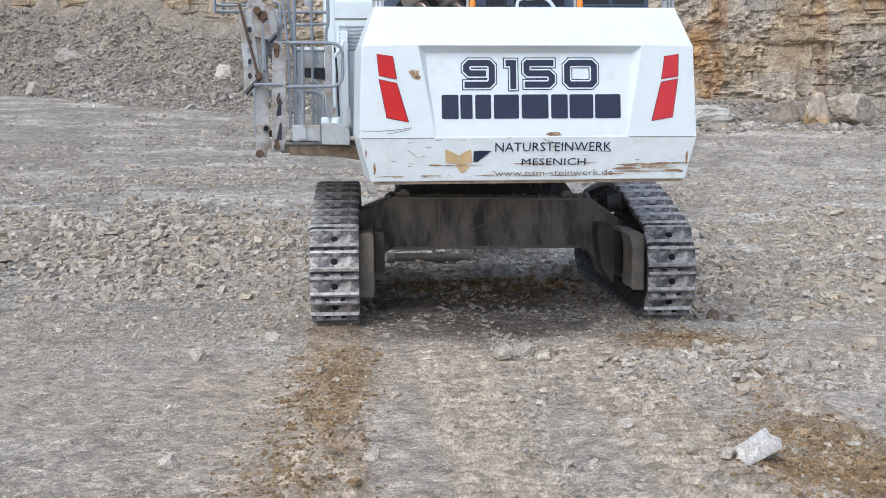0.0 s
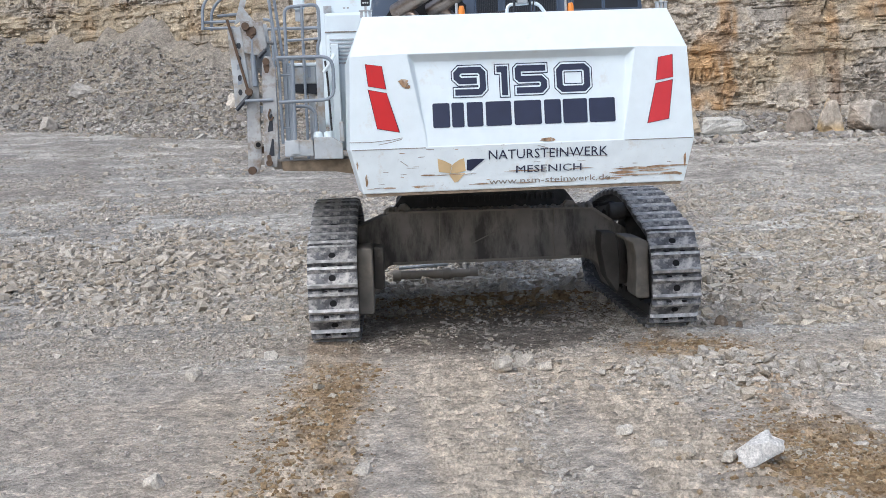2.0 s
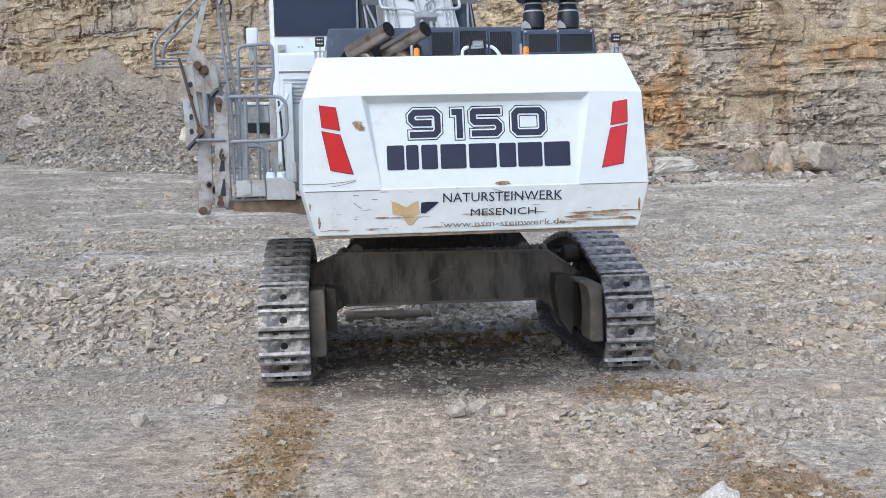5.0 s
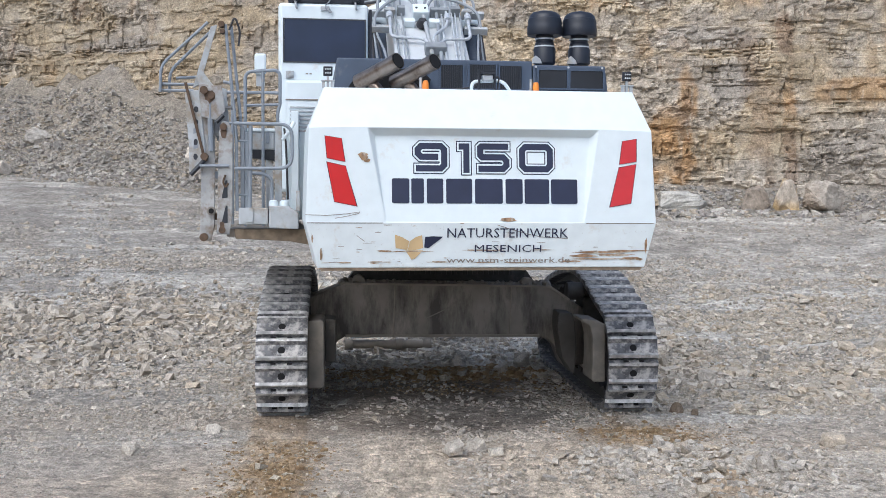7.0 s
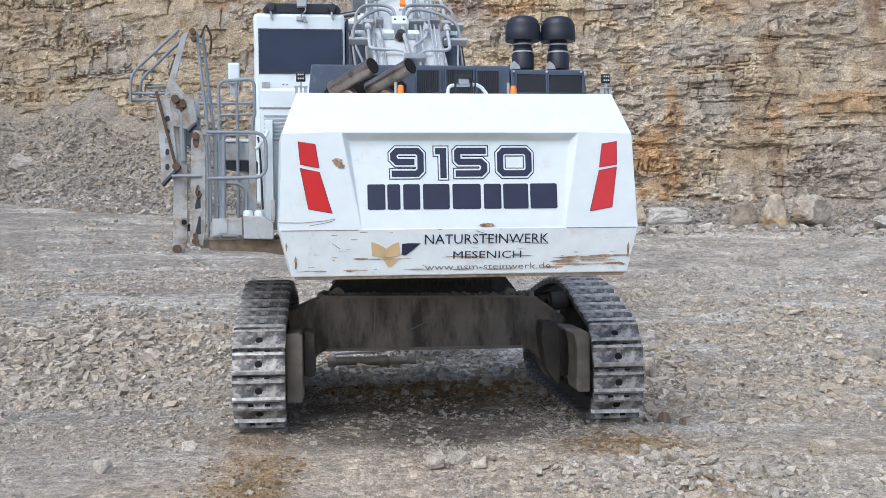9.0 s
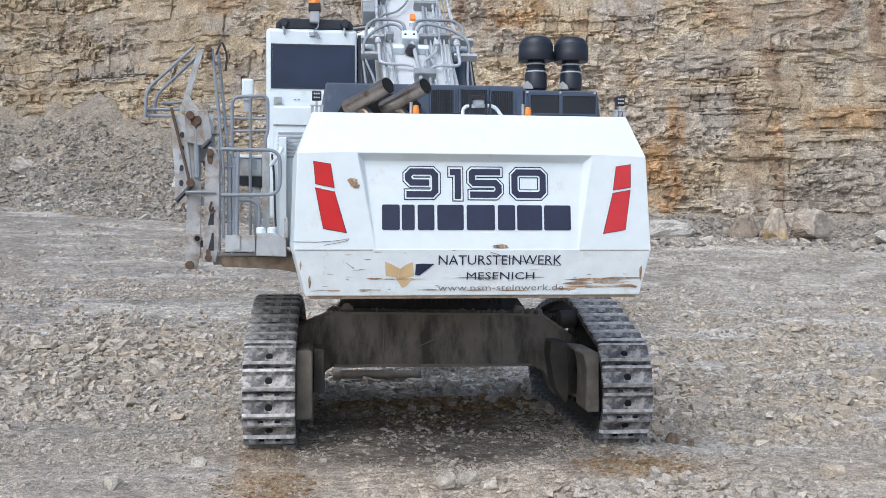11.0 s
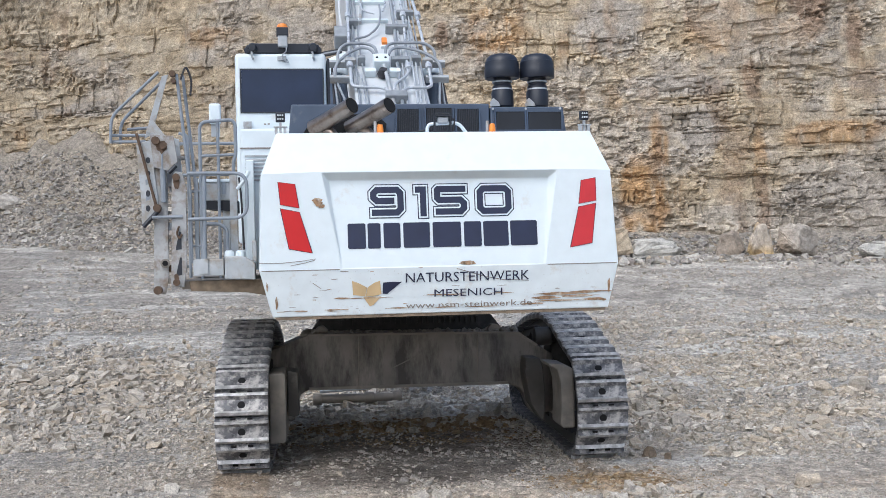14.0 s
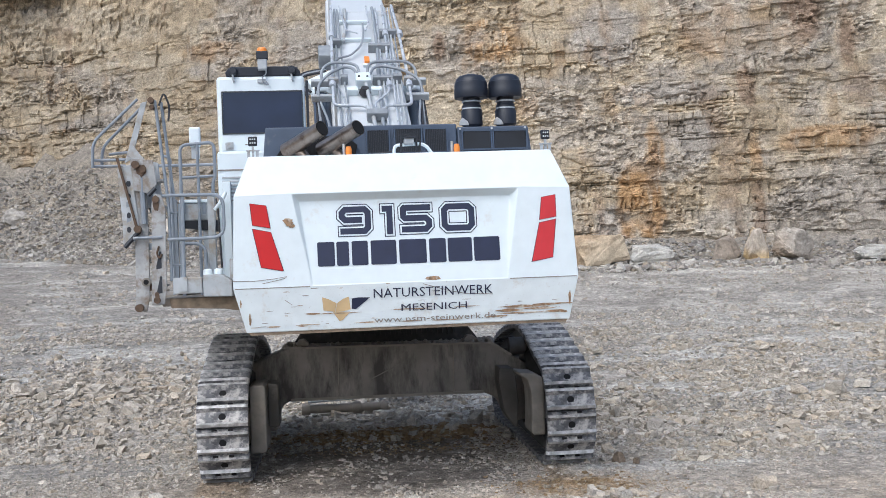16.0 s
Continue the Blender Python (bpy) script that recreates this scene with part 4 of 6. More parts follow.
WIDTH = GAUGE
for side in (-1, 1):
    cx = side * TRACK_X
    chain = part("crawler_track", ring_mesh(0.0, 0.15, cx), CHAIN, excavator, "dusty steel crawler track with worn shoes")
    for k, ((y, z), a) in enumerate(PAD_SPOTS):
        shoe = new("track_shoe", PAD)
        shoe.parent = chain
        along = Vector((0, math.cos(a), math.sin(a)))
        outw = Vector((0, -math.sin(a), math.cos(a)))
        centre = Vector((0, min(max(y, 0.0), 3.85), 0.70))
        if (Vector((0, y, z)) - centre).dot(outw) < 0:
            outw = -outw
        xax = along.cross(outw)
        m = Matrix(((xax.x, along.x, outw.x, cx * GAUGE), (xax.y, along.y, outw.y, y), (xax.z, along.z, outw.z, z), (0, 0, 0, 1)))
        shoe.matrix_local = m
    # side frame, sprocket, idler, rollers
    part("track_frame", prism_x([(0.6, 0.34), (3.5, 0.34), (3.5, 0.9), (3.2, 1.06), (0.9, 1.10)], cx - 0.24, cx + 0.24), BODY_DARK, excavator, bevel=0.03)
    teeth = []
    for k in range(44):
        r = 0.70 if k % 4 in (0, 1) else 0.58
        teeth.append((1.15 + 0.8 * r * math.cos(2 * math.pi * k / 44), 0.97 + 0.8 * r * math.sin(2 * math.pi * k / 44)))
    sprocket = part("sprocket", prism_x(teeth, cx - 0.06, cx + 0.06), CHAIN, excavator, "dark toothed drive sprocket")
    hub = lathe([(0.36, -0.30), (0.42, -0.22), (0.42, 0.22), (0.36, 0.30), (0.16, 0.31)], (cx, 1.15, 0.97), "x", 24)
    part("drive_hub", hub, CHAIN, sprocket, smooth_angle=40)
    part("idler_wheel", lathe([(0.32, -0.10), (0.48, -0.09), (0.48, 0.09), (0.32, 0.10)], (cx, 0.0, 0.67), "x", 28), CHAIN, excavator, smooth_angle=40)
    part("idler_wheel", lathe([(0.30, -0.10), (0.46, -0.09), (0.46, 0.09), (0.30, 0.10)], (cx, 3.85, 0.66), "x", 28), CHAIN, excavator, smooth_angle=40)
    for k in range(7):
        part("track_roller", lathe([(0.10, -0.2), (0.13, -0.19), (0.13, 0.19), (0.10, 0.2)], (cx, 0.72 + 0.42 * k, 0.36), "x", 14), CHAIN, excavator, smooth_angle=40)
    # travel motor with its hose, on the inner side of the sprocket
    xi = cx - side * 0.40
    ym = 0.95 if side > 0 else 1.75
    motor = part("travel_motor", lathe([(0.07, -0.14), (0.12, -0.12), (0.12, 0.10), (0.08, 0.12), (0.08, 0.2)], (xi, ym, 1.42 if side > 0 else 1.20), "x", 18), CHAIN, excavator, smooth_angle=40)
    part("hose", tube([(xi, ym - 0.05, 1.45 if side > 0 else 1.2), (xi - side * 0.06, ym, 1.55 if side > 0 else 1.26), (xi - side * 0.2, ym + 0.25, 1.5 if side > 0 else 1.2)], 0.022, 8, corner=0.1), HOSE, motor)

# guards behind the sprockets on the inner sides
lg = prism([(-1.87, 1.17), (-1.70, 1.18), (-1.665, 1.15), (-1.665, 0.38), (-1.69, 0.35), (-1.87, 0.35)], -0.22, 0.5)
part("motor_guard", lg, GUARD, excavator, "dusty grey steel guard plate", bevel=0.02)
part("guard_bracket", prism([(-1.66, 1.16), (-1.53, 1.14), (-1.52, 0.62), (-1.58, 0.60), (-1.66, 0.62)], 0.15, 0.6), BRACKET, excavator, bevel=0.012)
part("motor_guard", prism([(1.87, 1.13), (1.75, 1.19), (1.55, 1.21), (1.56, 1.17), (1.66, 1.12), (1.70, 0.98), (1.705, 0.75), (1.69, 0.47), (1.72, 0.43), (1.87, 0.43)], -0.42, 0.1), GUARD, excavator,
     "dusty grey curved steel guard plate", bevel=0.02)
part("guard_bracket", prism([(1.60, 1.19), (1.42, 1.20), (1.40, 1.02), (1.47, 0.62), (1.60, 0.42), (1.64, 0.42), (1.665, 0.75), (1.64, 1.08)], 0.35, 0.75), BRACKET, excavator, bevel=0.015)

# car body between the tracks: an arch of plate
arch = [(-1.80, 1.38), (-1.55, 1.48), (-1.40, 1.53), (-1.10, 1.54), (1.10, 1.50), (1.42, 1.48), (1.69, 1.30), (2.0, 1.12), (2.0, 0.46), (1.62, 0.40),
        (1.58, 0.50), (1.52, 0.64), (1.41, 0.76), (1.27, 0.815), (-1.42, 0.825), (-1.51, 0.775), (-1.56, 0.67), (-1.60, 0.44), (-1.95, 0.44), (-1.95, 1.34)]
car_body = part("car_body", prism(arch, 0.9, 1.45), CAR_BODY, excavator, "dusty dark steel car body spanning the tracks", bevel=0.025)
lip = prism([(x, z + 0.06) for x, z in ((-1.40, 1.48), (1.10, 1.445), (1.42, 1.43), (1.68, 1.26), (1.66, 1.235), (1.40, 1.405), (1.10, 1.42), (-1.40, 1.455))], 0.86, 0.9)
part("weld_lip", lip, BODY_DARK, car_body)
part("weld_lip", prism([(-1.40, 0.825), (1.26, 0.815), (1.26, 0.85), (-1.40, 0.86)], 0.87, 0.9), BODY_DARK, car_body)
mud = bmesh.new()
for k in range(150):
    x = random.uniform(-1.45, 1.42)
    edge = max(0.0, (abs(x) - 1.15) / 0.3)
    r, h = random.uniform(0.02, 0.05) + 0.03 * edge, random.uniform(0.01, 0.04) + 0.06 * edge * random.random()
    lathe([(r, -0.02), (r * 0.8, h * 0.5), (r * 0.3, h)], (x, 0.96 + 0.3 * random.random(), 1.53 - 0.03 * (x + 1.4) / 2.8), "z", 6, mud)
tagged(part("caked_mud", mud, BODY_DARK, car_body, "dried mud caked on the top edge"), kind="stuff")
part("centre_box", block(-0.95, 0.95, 1.45, 3.9, 1.15, 1.46), BODY_DARK, excavator)
for x in (-0.75, 0.85):
    part("weld_seam", tube([(x, 0.897, 0.86), (x + 0.02, 0.897, 1.50)], 0.010, 6), BODY_DARK, car_body)
# slewing ring and its cover, near-black: shade under the deck put into the colour
ring_c = TO_UPPER @ Vector((0.0, 4.95, 0.0))
ring = part("slewing_ring", lathe([(1.22, 1.40), (1.22, 1.62), (1.16, 1.66), (1.16, 1.86), (1.28, 1.88), (1.28, 2.2)], (ring_c.x, ring_c.y, 0), "z", 56), CHAIN, excavator, "near-black slewing ring, darkened for the shade under the deck", smooth_angle=30)
for k in range(40):
    a = 2 * math.pi * k / 40
    b = lathe([(0.028, 1.86), (0.028, 1.90), (0.018, 1.91)], (ring_c.x + 1.25 * math.cos(a), ring_c.y + 1.25 * math.sin(a), -0.03), "z", 6)
    part("ring_bolt", b, CHAIN, ring)
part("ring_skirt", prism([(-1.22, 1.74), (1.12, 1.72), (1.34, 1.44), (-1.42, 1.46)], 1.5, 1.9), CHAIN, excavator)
for k in range(26):                          # teeth of the ring, seen under the counterweight
    x = -0.95 + 0.075 * k
    part("ring_tooth", block(x, x + 0.032, 1.455, 1.5, 1.60, 1.68), CHAIN, ring)
part("scrape", prism([(-0.30, 1.06), (0.10, 1.24), (0.10, 1.255), (-0.30, 1.075)], 0.894, 0.9), GUARD, car_body, "pale scrape on dark steel")
part("lifting_lug", prism([(-1.34, 1.46), (-1.12, 1.46), (-1.14, 1.58), (-1.20, 1.63), (-1.27, 1.62), (-1.32, 1.56)], 1.05, 1.2), BODY_DARK, car_body, bevel=0.01)
part("lifting_lug", prism([(1.02, 1.44), (1.24, 1.44), (1.22, 1.53), (1.17, 1.58), (1.08, 1.59), (1.03, 1.54)], 1.05, 1.2), BODY_DARK, car_body, bevel=0.01)

# main frame of the upper structure
WIDTH = 1.0
frame_box = upper("main_frame", block(-0.95, 0.95, 1.15, 5.4, 2.35, 2.85), BODY_DARK, None, "dark steel main frame under the deck", bevel=0.03)
upper("belly_plate", block(-1.05, 1.05, 1.2, 3.3, 2.19, 2.25), BODY_DARK, frame_box)

# counterweight
cw = bmesh.new()
V = {}
for key, p in dict(b0=(-1.70, 0.07, 2.155), b1=(1.74, 0.07, 2.155),
                   c0=(-1.82, 0.0, 2.62), c1=(1.84, 0.0, 2.62), p0=(-1.02, 0.0, 2.62), p1=(1.08, 0.0, 2.62),
                   u0=(-1.785, 0.03, 3.58), u1=(1.785, 0.03, 3.58), q0=(-1.19, 0.03, 3.59), q1=(1.225, 0.03, 3.59),
                   t0=(-1.63, 0.26, 4.01), t1=(1.64, 0.26, 4.01),
                   i0=(-0.99, 0.006, 2.632), i1=(1.05, 0.006, 2.632), j0=(-1.115, 0.115, 3.515), j1=(1.145, 0.115, 3.515),
                   B0=(-1.74, 1.15, 2.155), B1=(1.78, 1.15, 2.155), C0=(-1.86, 1.15, 2.62), C1=(1.88, 1.15, 2.62), U0=(-1.83, 1.15, 3.58), U1=(1.83, 1.15, 3.58),
                   T0=(-1.66, 1.15, 4.01), T1=(1.67, 1.15, 4.01)).items():
    V[key] = cw.verts.new(p)
for keys in ("b0 c0 p0 p1 c1 b1", "c0 u0 q0 p0", "p1 q1 u1 c1", "u0 t0 t1 u1 q1 q0", "q0 q1 j1 j0", "q0 j0 i0 p0", "p1 i1 j1 q1", "p0 i0 i1 p1", "i0 j0 j1 i1",
             "b0 B0 C0 c0", "c0 C0 U0 u0", "u0 U0 T0 t0", "b1 c1 C1 B1", "c1 u1 U1 C1", "u1 t1 T1 U1", "t0 T0 T1 t1", "b0 b1 B1 B0", "B0 B1 C1 C0", "C0 C1 U1 U0", "U0 U1 T1 T0"):
    f = cw.faces.new([V[k] for k in keys.split()])
    if keys in ("b0 c0 p0 p1 c1 b1", "b0 B0 C0 c0", "b1 c1 C1 B1", "b0 b1 B1 B0"):
        f.material_index = 1
counterweight = upper("counterweight", cw, [WHITE, WHITE_LOW], None, "white painted counterweight with scraped lower edge", bevel=0.022)


def face_y(x, z):
    """The depth of the rear face of the counterweight at a place on it."""
    if z < 2.62:
        return 0.07 * (2.62 - z) / 0.465
    if -1.0 - 0.12 * (z - 2.62) < x < 1.06 + 0.09 * (z - 2.62) and z < 3.52:
        return 0.006 + 0.109 * (z - 2.632) / 0.883
    return 0.03 * (z - 2.62) / 0.96


def decal(outlines, lift):
    """Flat shapes laid on the rear face, a few millimetres proud."""
    bm = bmesh.new()
    for o in outlines:
        bm.faces.new([bm.verts.new((x, face_y(x, z) - lift, z)) for x, z in o])
    return bm


def ribbon(path, w, closed=False):
    """A stroke of even width along a polyline, as quads with mitred corners."""
    n = len(path)
    left, right = [], []
    for i, (x, z) in enumerate(path):
        a = path[(i - 1) % n] if closed or i else path[i]
        b = path[(i + 1) % n] if closed or i < n - 1 else path[i]
        d0, d1 = Vector((x - a[0], z - a[1])), Vector((b[0] - x, b[1] - z))
        d0 = d0.normalized() if d0.length > 1e-6 else d1.normalized()
        d1 = d1.normalized() if d1.length > 1e-6 else d0
        t = (d0 + d1).normalized()
        nrm = Vector((-t.y, t.x))
        k = w / 2 / max(0.5, nrm.dot(Vector((-d0.y, d0.x))))
        left.append((x + nrm.x * k, z + nrm.y * k))
        right.append((x - nrm.x * k, z - nrm.y * k))
    m = n if closed else n - 1
    return [[left[i], left[(i + 1) % n], right[(i + 1) % n], right[i]] for i in range(m)]


def chamfered(x0, x1, z0, z1, c):
    return [(x0 + c, z0), (x1 - c, z0), (x1, z0 + c), (x1, z1 - c), (x1 - c, z1), (x0 + c, z1), (x0, z1 - c), (x0, z0 + c)]


def digit_paths(x0, x1, z0, z1, which):
    zm, c = (z0 + z1) / 2 + 0.004, 0.035
    if which == "0":
        return chamfered(x0, x1, z0, z1, c), True
    if which == "1":
        return [(x0 - 0.05, z1 - 0.002), (x0 + 0.03, z1 - 0.002), (x0 + 0.03, z0 - 0.045)], False
    if which == "9":
        return [(x0 - 0.02, z0), (x1 - c, z0), (x1, z0 + c), (x1, z1 - c), (x1 - c, z1), (x0 + c, z1), (x0, z1 - c), (x0, zm + c), (x0 + c, zm), (x1 - 0.062, zm)], False
    return [(x1 + 0.02, z1), (x0 + c * 0.3, z1), (x0, z1 - c * 0.3), (x0, zm + 0.02), (x0 + 0.02, zm), (x1 - c, zm), (x1, zm - c), (x1, z0 + c), (x1 - c, z0), (x0 - 0.02, z0)], False


def longer(path, d):
    """The same open path, run on by d at both ends."""
    p = [Vector(q) for q in path]
    a, b = p[0] + (p[0] - p[1]).normalized() * d, p[-1] + (p[-1] - p[-2]).normalized() * d
    return [tuple(a)] + path[1:-1] + [tuple(b)]


for which, x0, x1 in (("9", -0.73, -0.34), ("1", -0.255, -0.14), ("5", -0.08, 0.31), ("0", 0.36, 0.77)):
    path, closed = digit_paths(x0 + 0.058, x1 - 0.058, 3.18, 3.41, which)
    num = upper("numeral", decal(ribbon(path if closed else longer(path, 0.026), 0.116, closed), 0.004), NAVY, counterweight, "navy outlined numeral " + which)
    upper("numeral_inset", decal(ribbon(path if closed else longer(path, 0.016), 0.096, closed), 0.007), WHITE, num)
    upper("numeral_fill", decal(ribbon(path, 0.064, closed), 0.010), NAVY, num)

# maker's mark: plain navy bars
for x0, x1 in ((-0.94, -0.76), (-0.74, -0.61), (-0.58, -0.41), (-0.38, -0.11), (-0.08, 0.21), (0.24, 0.42), (0.44, 0.70), (0.72, 1.0)):
    upper("maker_mark_bar", decal([chamfered(x0, x1, 2.82, 3.075, 0.012)], 0.005), NAVY, counterweight)


def lettering(text, x0, x1, z0, height, mat, name, worn=None):
    """Words in the built-in font, laid on the rear face."""
    cu = bpy.data.curves.new(name, "FONT")
    cu.body, cu.resolution_u = text, 2
    tmp = bpy.data.objects.new(name, cu)
    scene.collection.objects.link(tmp)
    me = bpy.data.meshes.new_from_object(tmp.evaluated_get(bpy.context.evaluated_depsgraph_get()))
    bpy.data.objects.remove(tmp)
    xs = [v.co.x for v in me.vertices]
    ys = [v.co.y for v in me.vertices]
    sx, sy = (x1 - x0) / (max(xs) - min(xs)), height / (max(ys) - min(ys))
    bm = bmesh.new()
    bm.from_mesh(me)
    for v in bm.verts:
        x, z = x0 + (v.co.x - min(xs)) * sx, z0 + (v.co.y - min(ys)) * sy
        v.co = Vector((x, face_y(x, z) - 0.010, z))
    return upper(name, bm, mat, counterweight)


lettering("NATURSTEINWERK", -0.37, 0.90, 2.468, 0.098, NAVY, "lettering")
lettering("MESENICH", -0.08, 0.62, 2.318, 0.075, NAVY, "lettering")
lettering("www.nsm-steinwerk.de", -0.37, 0.93, 2.205, 0.062, SCRATCH, "lettering")

# reflector stripes
for name, mat, o in (("reflector_stripe", RED, [(-1.62, 3.50), (-1.455, 3.475), (-1.42, 3.24), (-1.60, 3.275)]), ("reflector_stripe", RED, [(-1.60, 3.235), (-1.415, 3.195), (-1.30, 2.79), (-1.525, 2.835)]),
                     ("reflector_stripe", RED_PALE, [(1.47, 3.475), (1.62, 3.50), (1.62, 3.265), (1.44, 3.235)]), ("reflector_stripe", RED_PALE, [(1.435, 3.20), (1.615, 3.235), (1.565, 2.83), (1.34, 2.79)])):
    rim = [(sum(p[0] for p in o) / 4 + (x - sum(p[0] for p in o) / 4) * 1.06, sum(p[1] for p in o) / 4 + (z - sum(p[1] for p in o) / 4) * 1.025) for x, z in o]
    base = upper(name, decal([rim], 0.004), NAVY, counterweight, "red reflector stripe with dark rim")
    upper("stripe_face", decal([o], 0.007), mat, base)

# the torn emblem: bare cream filler beside a scrap of navy
emblem = upper("emblem", decal([[(-0.91, 2.50), (-0.84, 2.475), (-0.76, 2.43), (-0.78, 2.34), (-0.90, 2.36)], [(-0.755, 2.43), (-0.69, 2.475), (-0.63, 2.495), (-0.615, 2.36), (-0.70, 2.34), (-0.775, 2.34)],
                                [(-0.80, 2.336), (-0.62, 2.336), (-0.70, 2.25), (-0.735, 2.24)]], 0.005), CREAM, counterweight, "torn emblem of cream filler and navy film")
upper("emblem_film", decal([[(-0.60, 2.475), (-0.53, 2.482), (-0.41, 2.478), (-0.47, 2.43), (-0.56, 2.36), (-0.605, 2.365)]], 0.006), NAVY, emblem)


def torn(cx, cz, w, h, seed, n=14, ragged=0.45):
    r = random.Random(seed)
    return [(cx + w / 2 * math.cos(2 * math.pi * k / n) * r.uniform(1 - ragged, 1.1), cz + h / 2 * math.sin(2 * math.pi * k / n) * r.uniform(1 - ragged, 1.1)) for k in range(n)]


for k, (cx, cz, w, h) in enumerate(((-1.235, 3.30, 0.12, 0.09), (-1.20, 3.255, 0.08, 0.05), (0.275, 2.655, 0.19, 0.05), (0.22, 2.65, 0.1, 0.03), (1.25, 2.315, 0.62, 0.035), (1.52, 2.33, 0.5, 0.022),
                                    (1.08, 2.275, 0.34, 0.04), (1.42, 2.285, 0.46, 0.03), (1.22, 2.245, 0.6, 0.022), (1.58, 2.25, 0.28, 0.03), (-1.02, 2.33, 0.16, 0.022), (-0.75, 2.325, 0.5, 0.014),
                                    (0.02, 2.338, 0.5, 0.015), (0.62, 2.34, 0.34, 0.010), (0.95, 2.22, 0.3, 0.02), (-0.45, 2.215, 0.26, 0.016), (0.4, 2.205, 0.4, 0.014), (-1.42, 2.21, 0.2, 0.018),
                                    (-1.66, 2.30, 0.03, 0.14), (-1.75, 2.46, 0.02, 0.10), (1.74, 2.38, 0.03, 0.18), (-1.05, 2.215, 0.3, 0.012), (0.02, 2.21, 0.3, 0.014), (1.68, 2.24, 0.10, 0.03))):
    upper("paint_chip", decal([torn(cx, cz, w, h, 100 + k)], 0.0065), CHIP, counterweight)
rc = random.Random(21)
for k in range(30):                          # short scratches and flecks, thickest along the lower edge
    cx, cz = rc.uniform(-1.7, 1.7), 2.20 + 0.42 * rc.random() ** 1.7
    if rc.random() < 0.12:
        cx, cz = rc.choice((-1, 1)) * rc.uniform(1.2, 1.75), rc.uniform(2.65, 3.0)
    upper("paint_chip", decal([torn(cx, cz, rc.uniform(0.02, 0.14), rc.uniform(0.005, 0.012), 300 + k, 8)], 0.0055), rc.choice((SCRATCH, CHIP)), counterweight)
for pts in ([(-1.82, 2.70), (-1.6, 2.695), (-1.4, 2.71), (-1.27, 2.73), (-1.28, 2.715), (-1.38, 2.69), (-1.52, 2.665)], [(0.15, 2.60), (0.45, 2.51), (0.62, 2.475), (0.9, 2.46)], [(-1.3, 2.49), (-1.26, 2.46), (-1.22, 2.43)]):
    upper("scratch", decal(ribbon(pts, 0.006), 0.006), SCRATCH, counterweight)
for x0, x1 in ((-1.80, -1.03), (1.09, 1.82)):
    upper("panel_seam", decal([[(x0, 2.614), (x1, 2.614), (x1, 2.622), (x0, 2.622)]], 0.003), SCRATCH, counterweight)
rim = prism([(-1.68, 2.155), (1.72, 2.155), (1.70, 2.125), (-1.66, 2.125)], 0.08, 1.1)
upper("lower_rim", rim, MUD, counterweight)

# engine hood behind the counterweight
LIFT = 0.086
hood = bmesh.new()
for x0, x1, s0, s1, z1 in ((-1.57, 0.76, 0.10, 0.0, 4.355), (0.77, 1.72, 0.0, 0.10, 4.315)):
    a = [hood.verts.new(p) for p in ((x0, 1.22, 3.3), (x1, 1.22, 3.3), (x1 - s1, 1.30, z1), (x0 + s0, 1.30, z1), (x0, 4.2, 3.3), (x1, 4.2, 3.3), (x1 - s1, 4.1, z1), (x0 + s0, 4.1, z1))]
    for q in ((0, 1, 2, 3), (7, 6, 5, 4), (0, 4, 5, 1), (3, 2, 6, 7), (0, 3, 7, 4), (1, 5, 6, 2)):
        hood.faces.new([a[i] for i in q])
hood_ob = upper("engine_hood", hood, HOOD, None, "slate-blue engine hood with dark mesh vents", bevel=0.015)


def vent(x0, x1, z0, z1, slats):
    """A framed opening with a dark mesh and upright bars."""
    v = upper("vent", prism([(x0, z0), (x1, z0), (x1 - 0.01, z1), (x0 + 0.01, z1)], 1.255, 1.282), MESH_DARK, hood_ob, "dark mesh vent")
    fr = bmesh.new()
    for a, b, c, d in ((x0 - 0.018, x1 + 0.018, z1, z1 + 0.018), (x0 - 0.018, x1 + 0.018, z0 - 0.018, z0), (x0 - 0.018, x0, z0, z1), (x1, x1 + 0.018, z0, z1)):
        block(a, b, 1.248, 1.285, c, d, fr)
    upper("vent_frame", fr, HOOD, v)
    for k in range(slats):
        x = x0 + (x1 - x0) * (k + 0.5) / slats
        upper("vent_bar", block(x - 0.004, x + 0.004, 1.246, 1.256, z0, z1), LOUVRE, v)


vent(-0.30, -0.05, 4.03, 4.29, 12)
vent(0.03, 0.33, 4.03, 4.30, 12)
vent(0.38, 0.63, 4.03, 4.29, 12)
vent(0.83, 1.16, 4.05, 4.255, 0)
vent(1.20, 1.585, 4.05, 4.25, 0)
for x in (0.80, 1.18, 1.58):
    upper("hood_bolt", lathe([(0.014, -0.012), (0.014, 0.0), (0.008, 0.004)], (x, 1.285, 4.29), "y", 8), LENS, hood_ob)

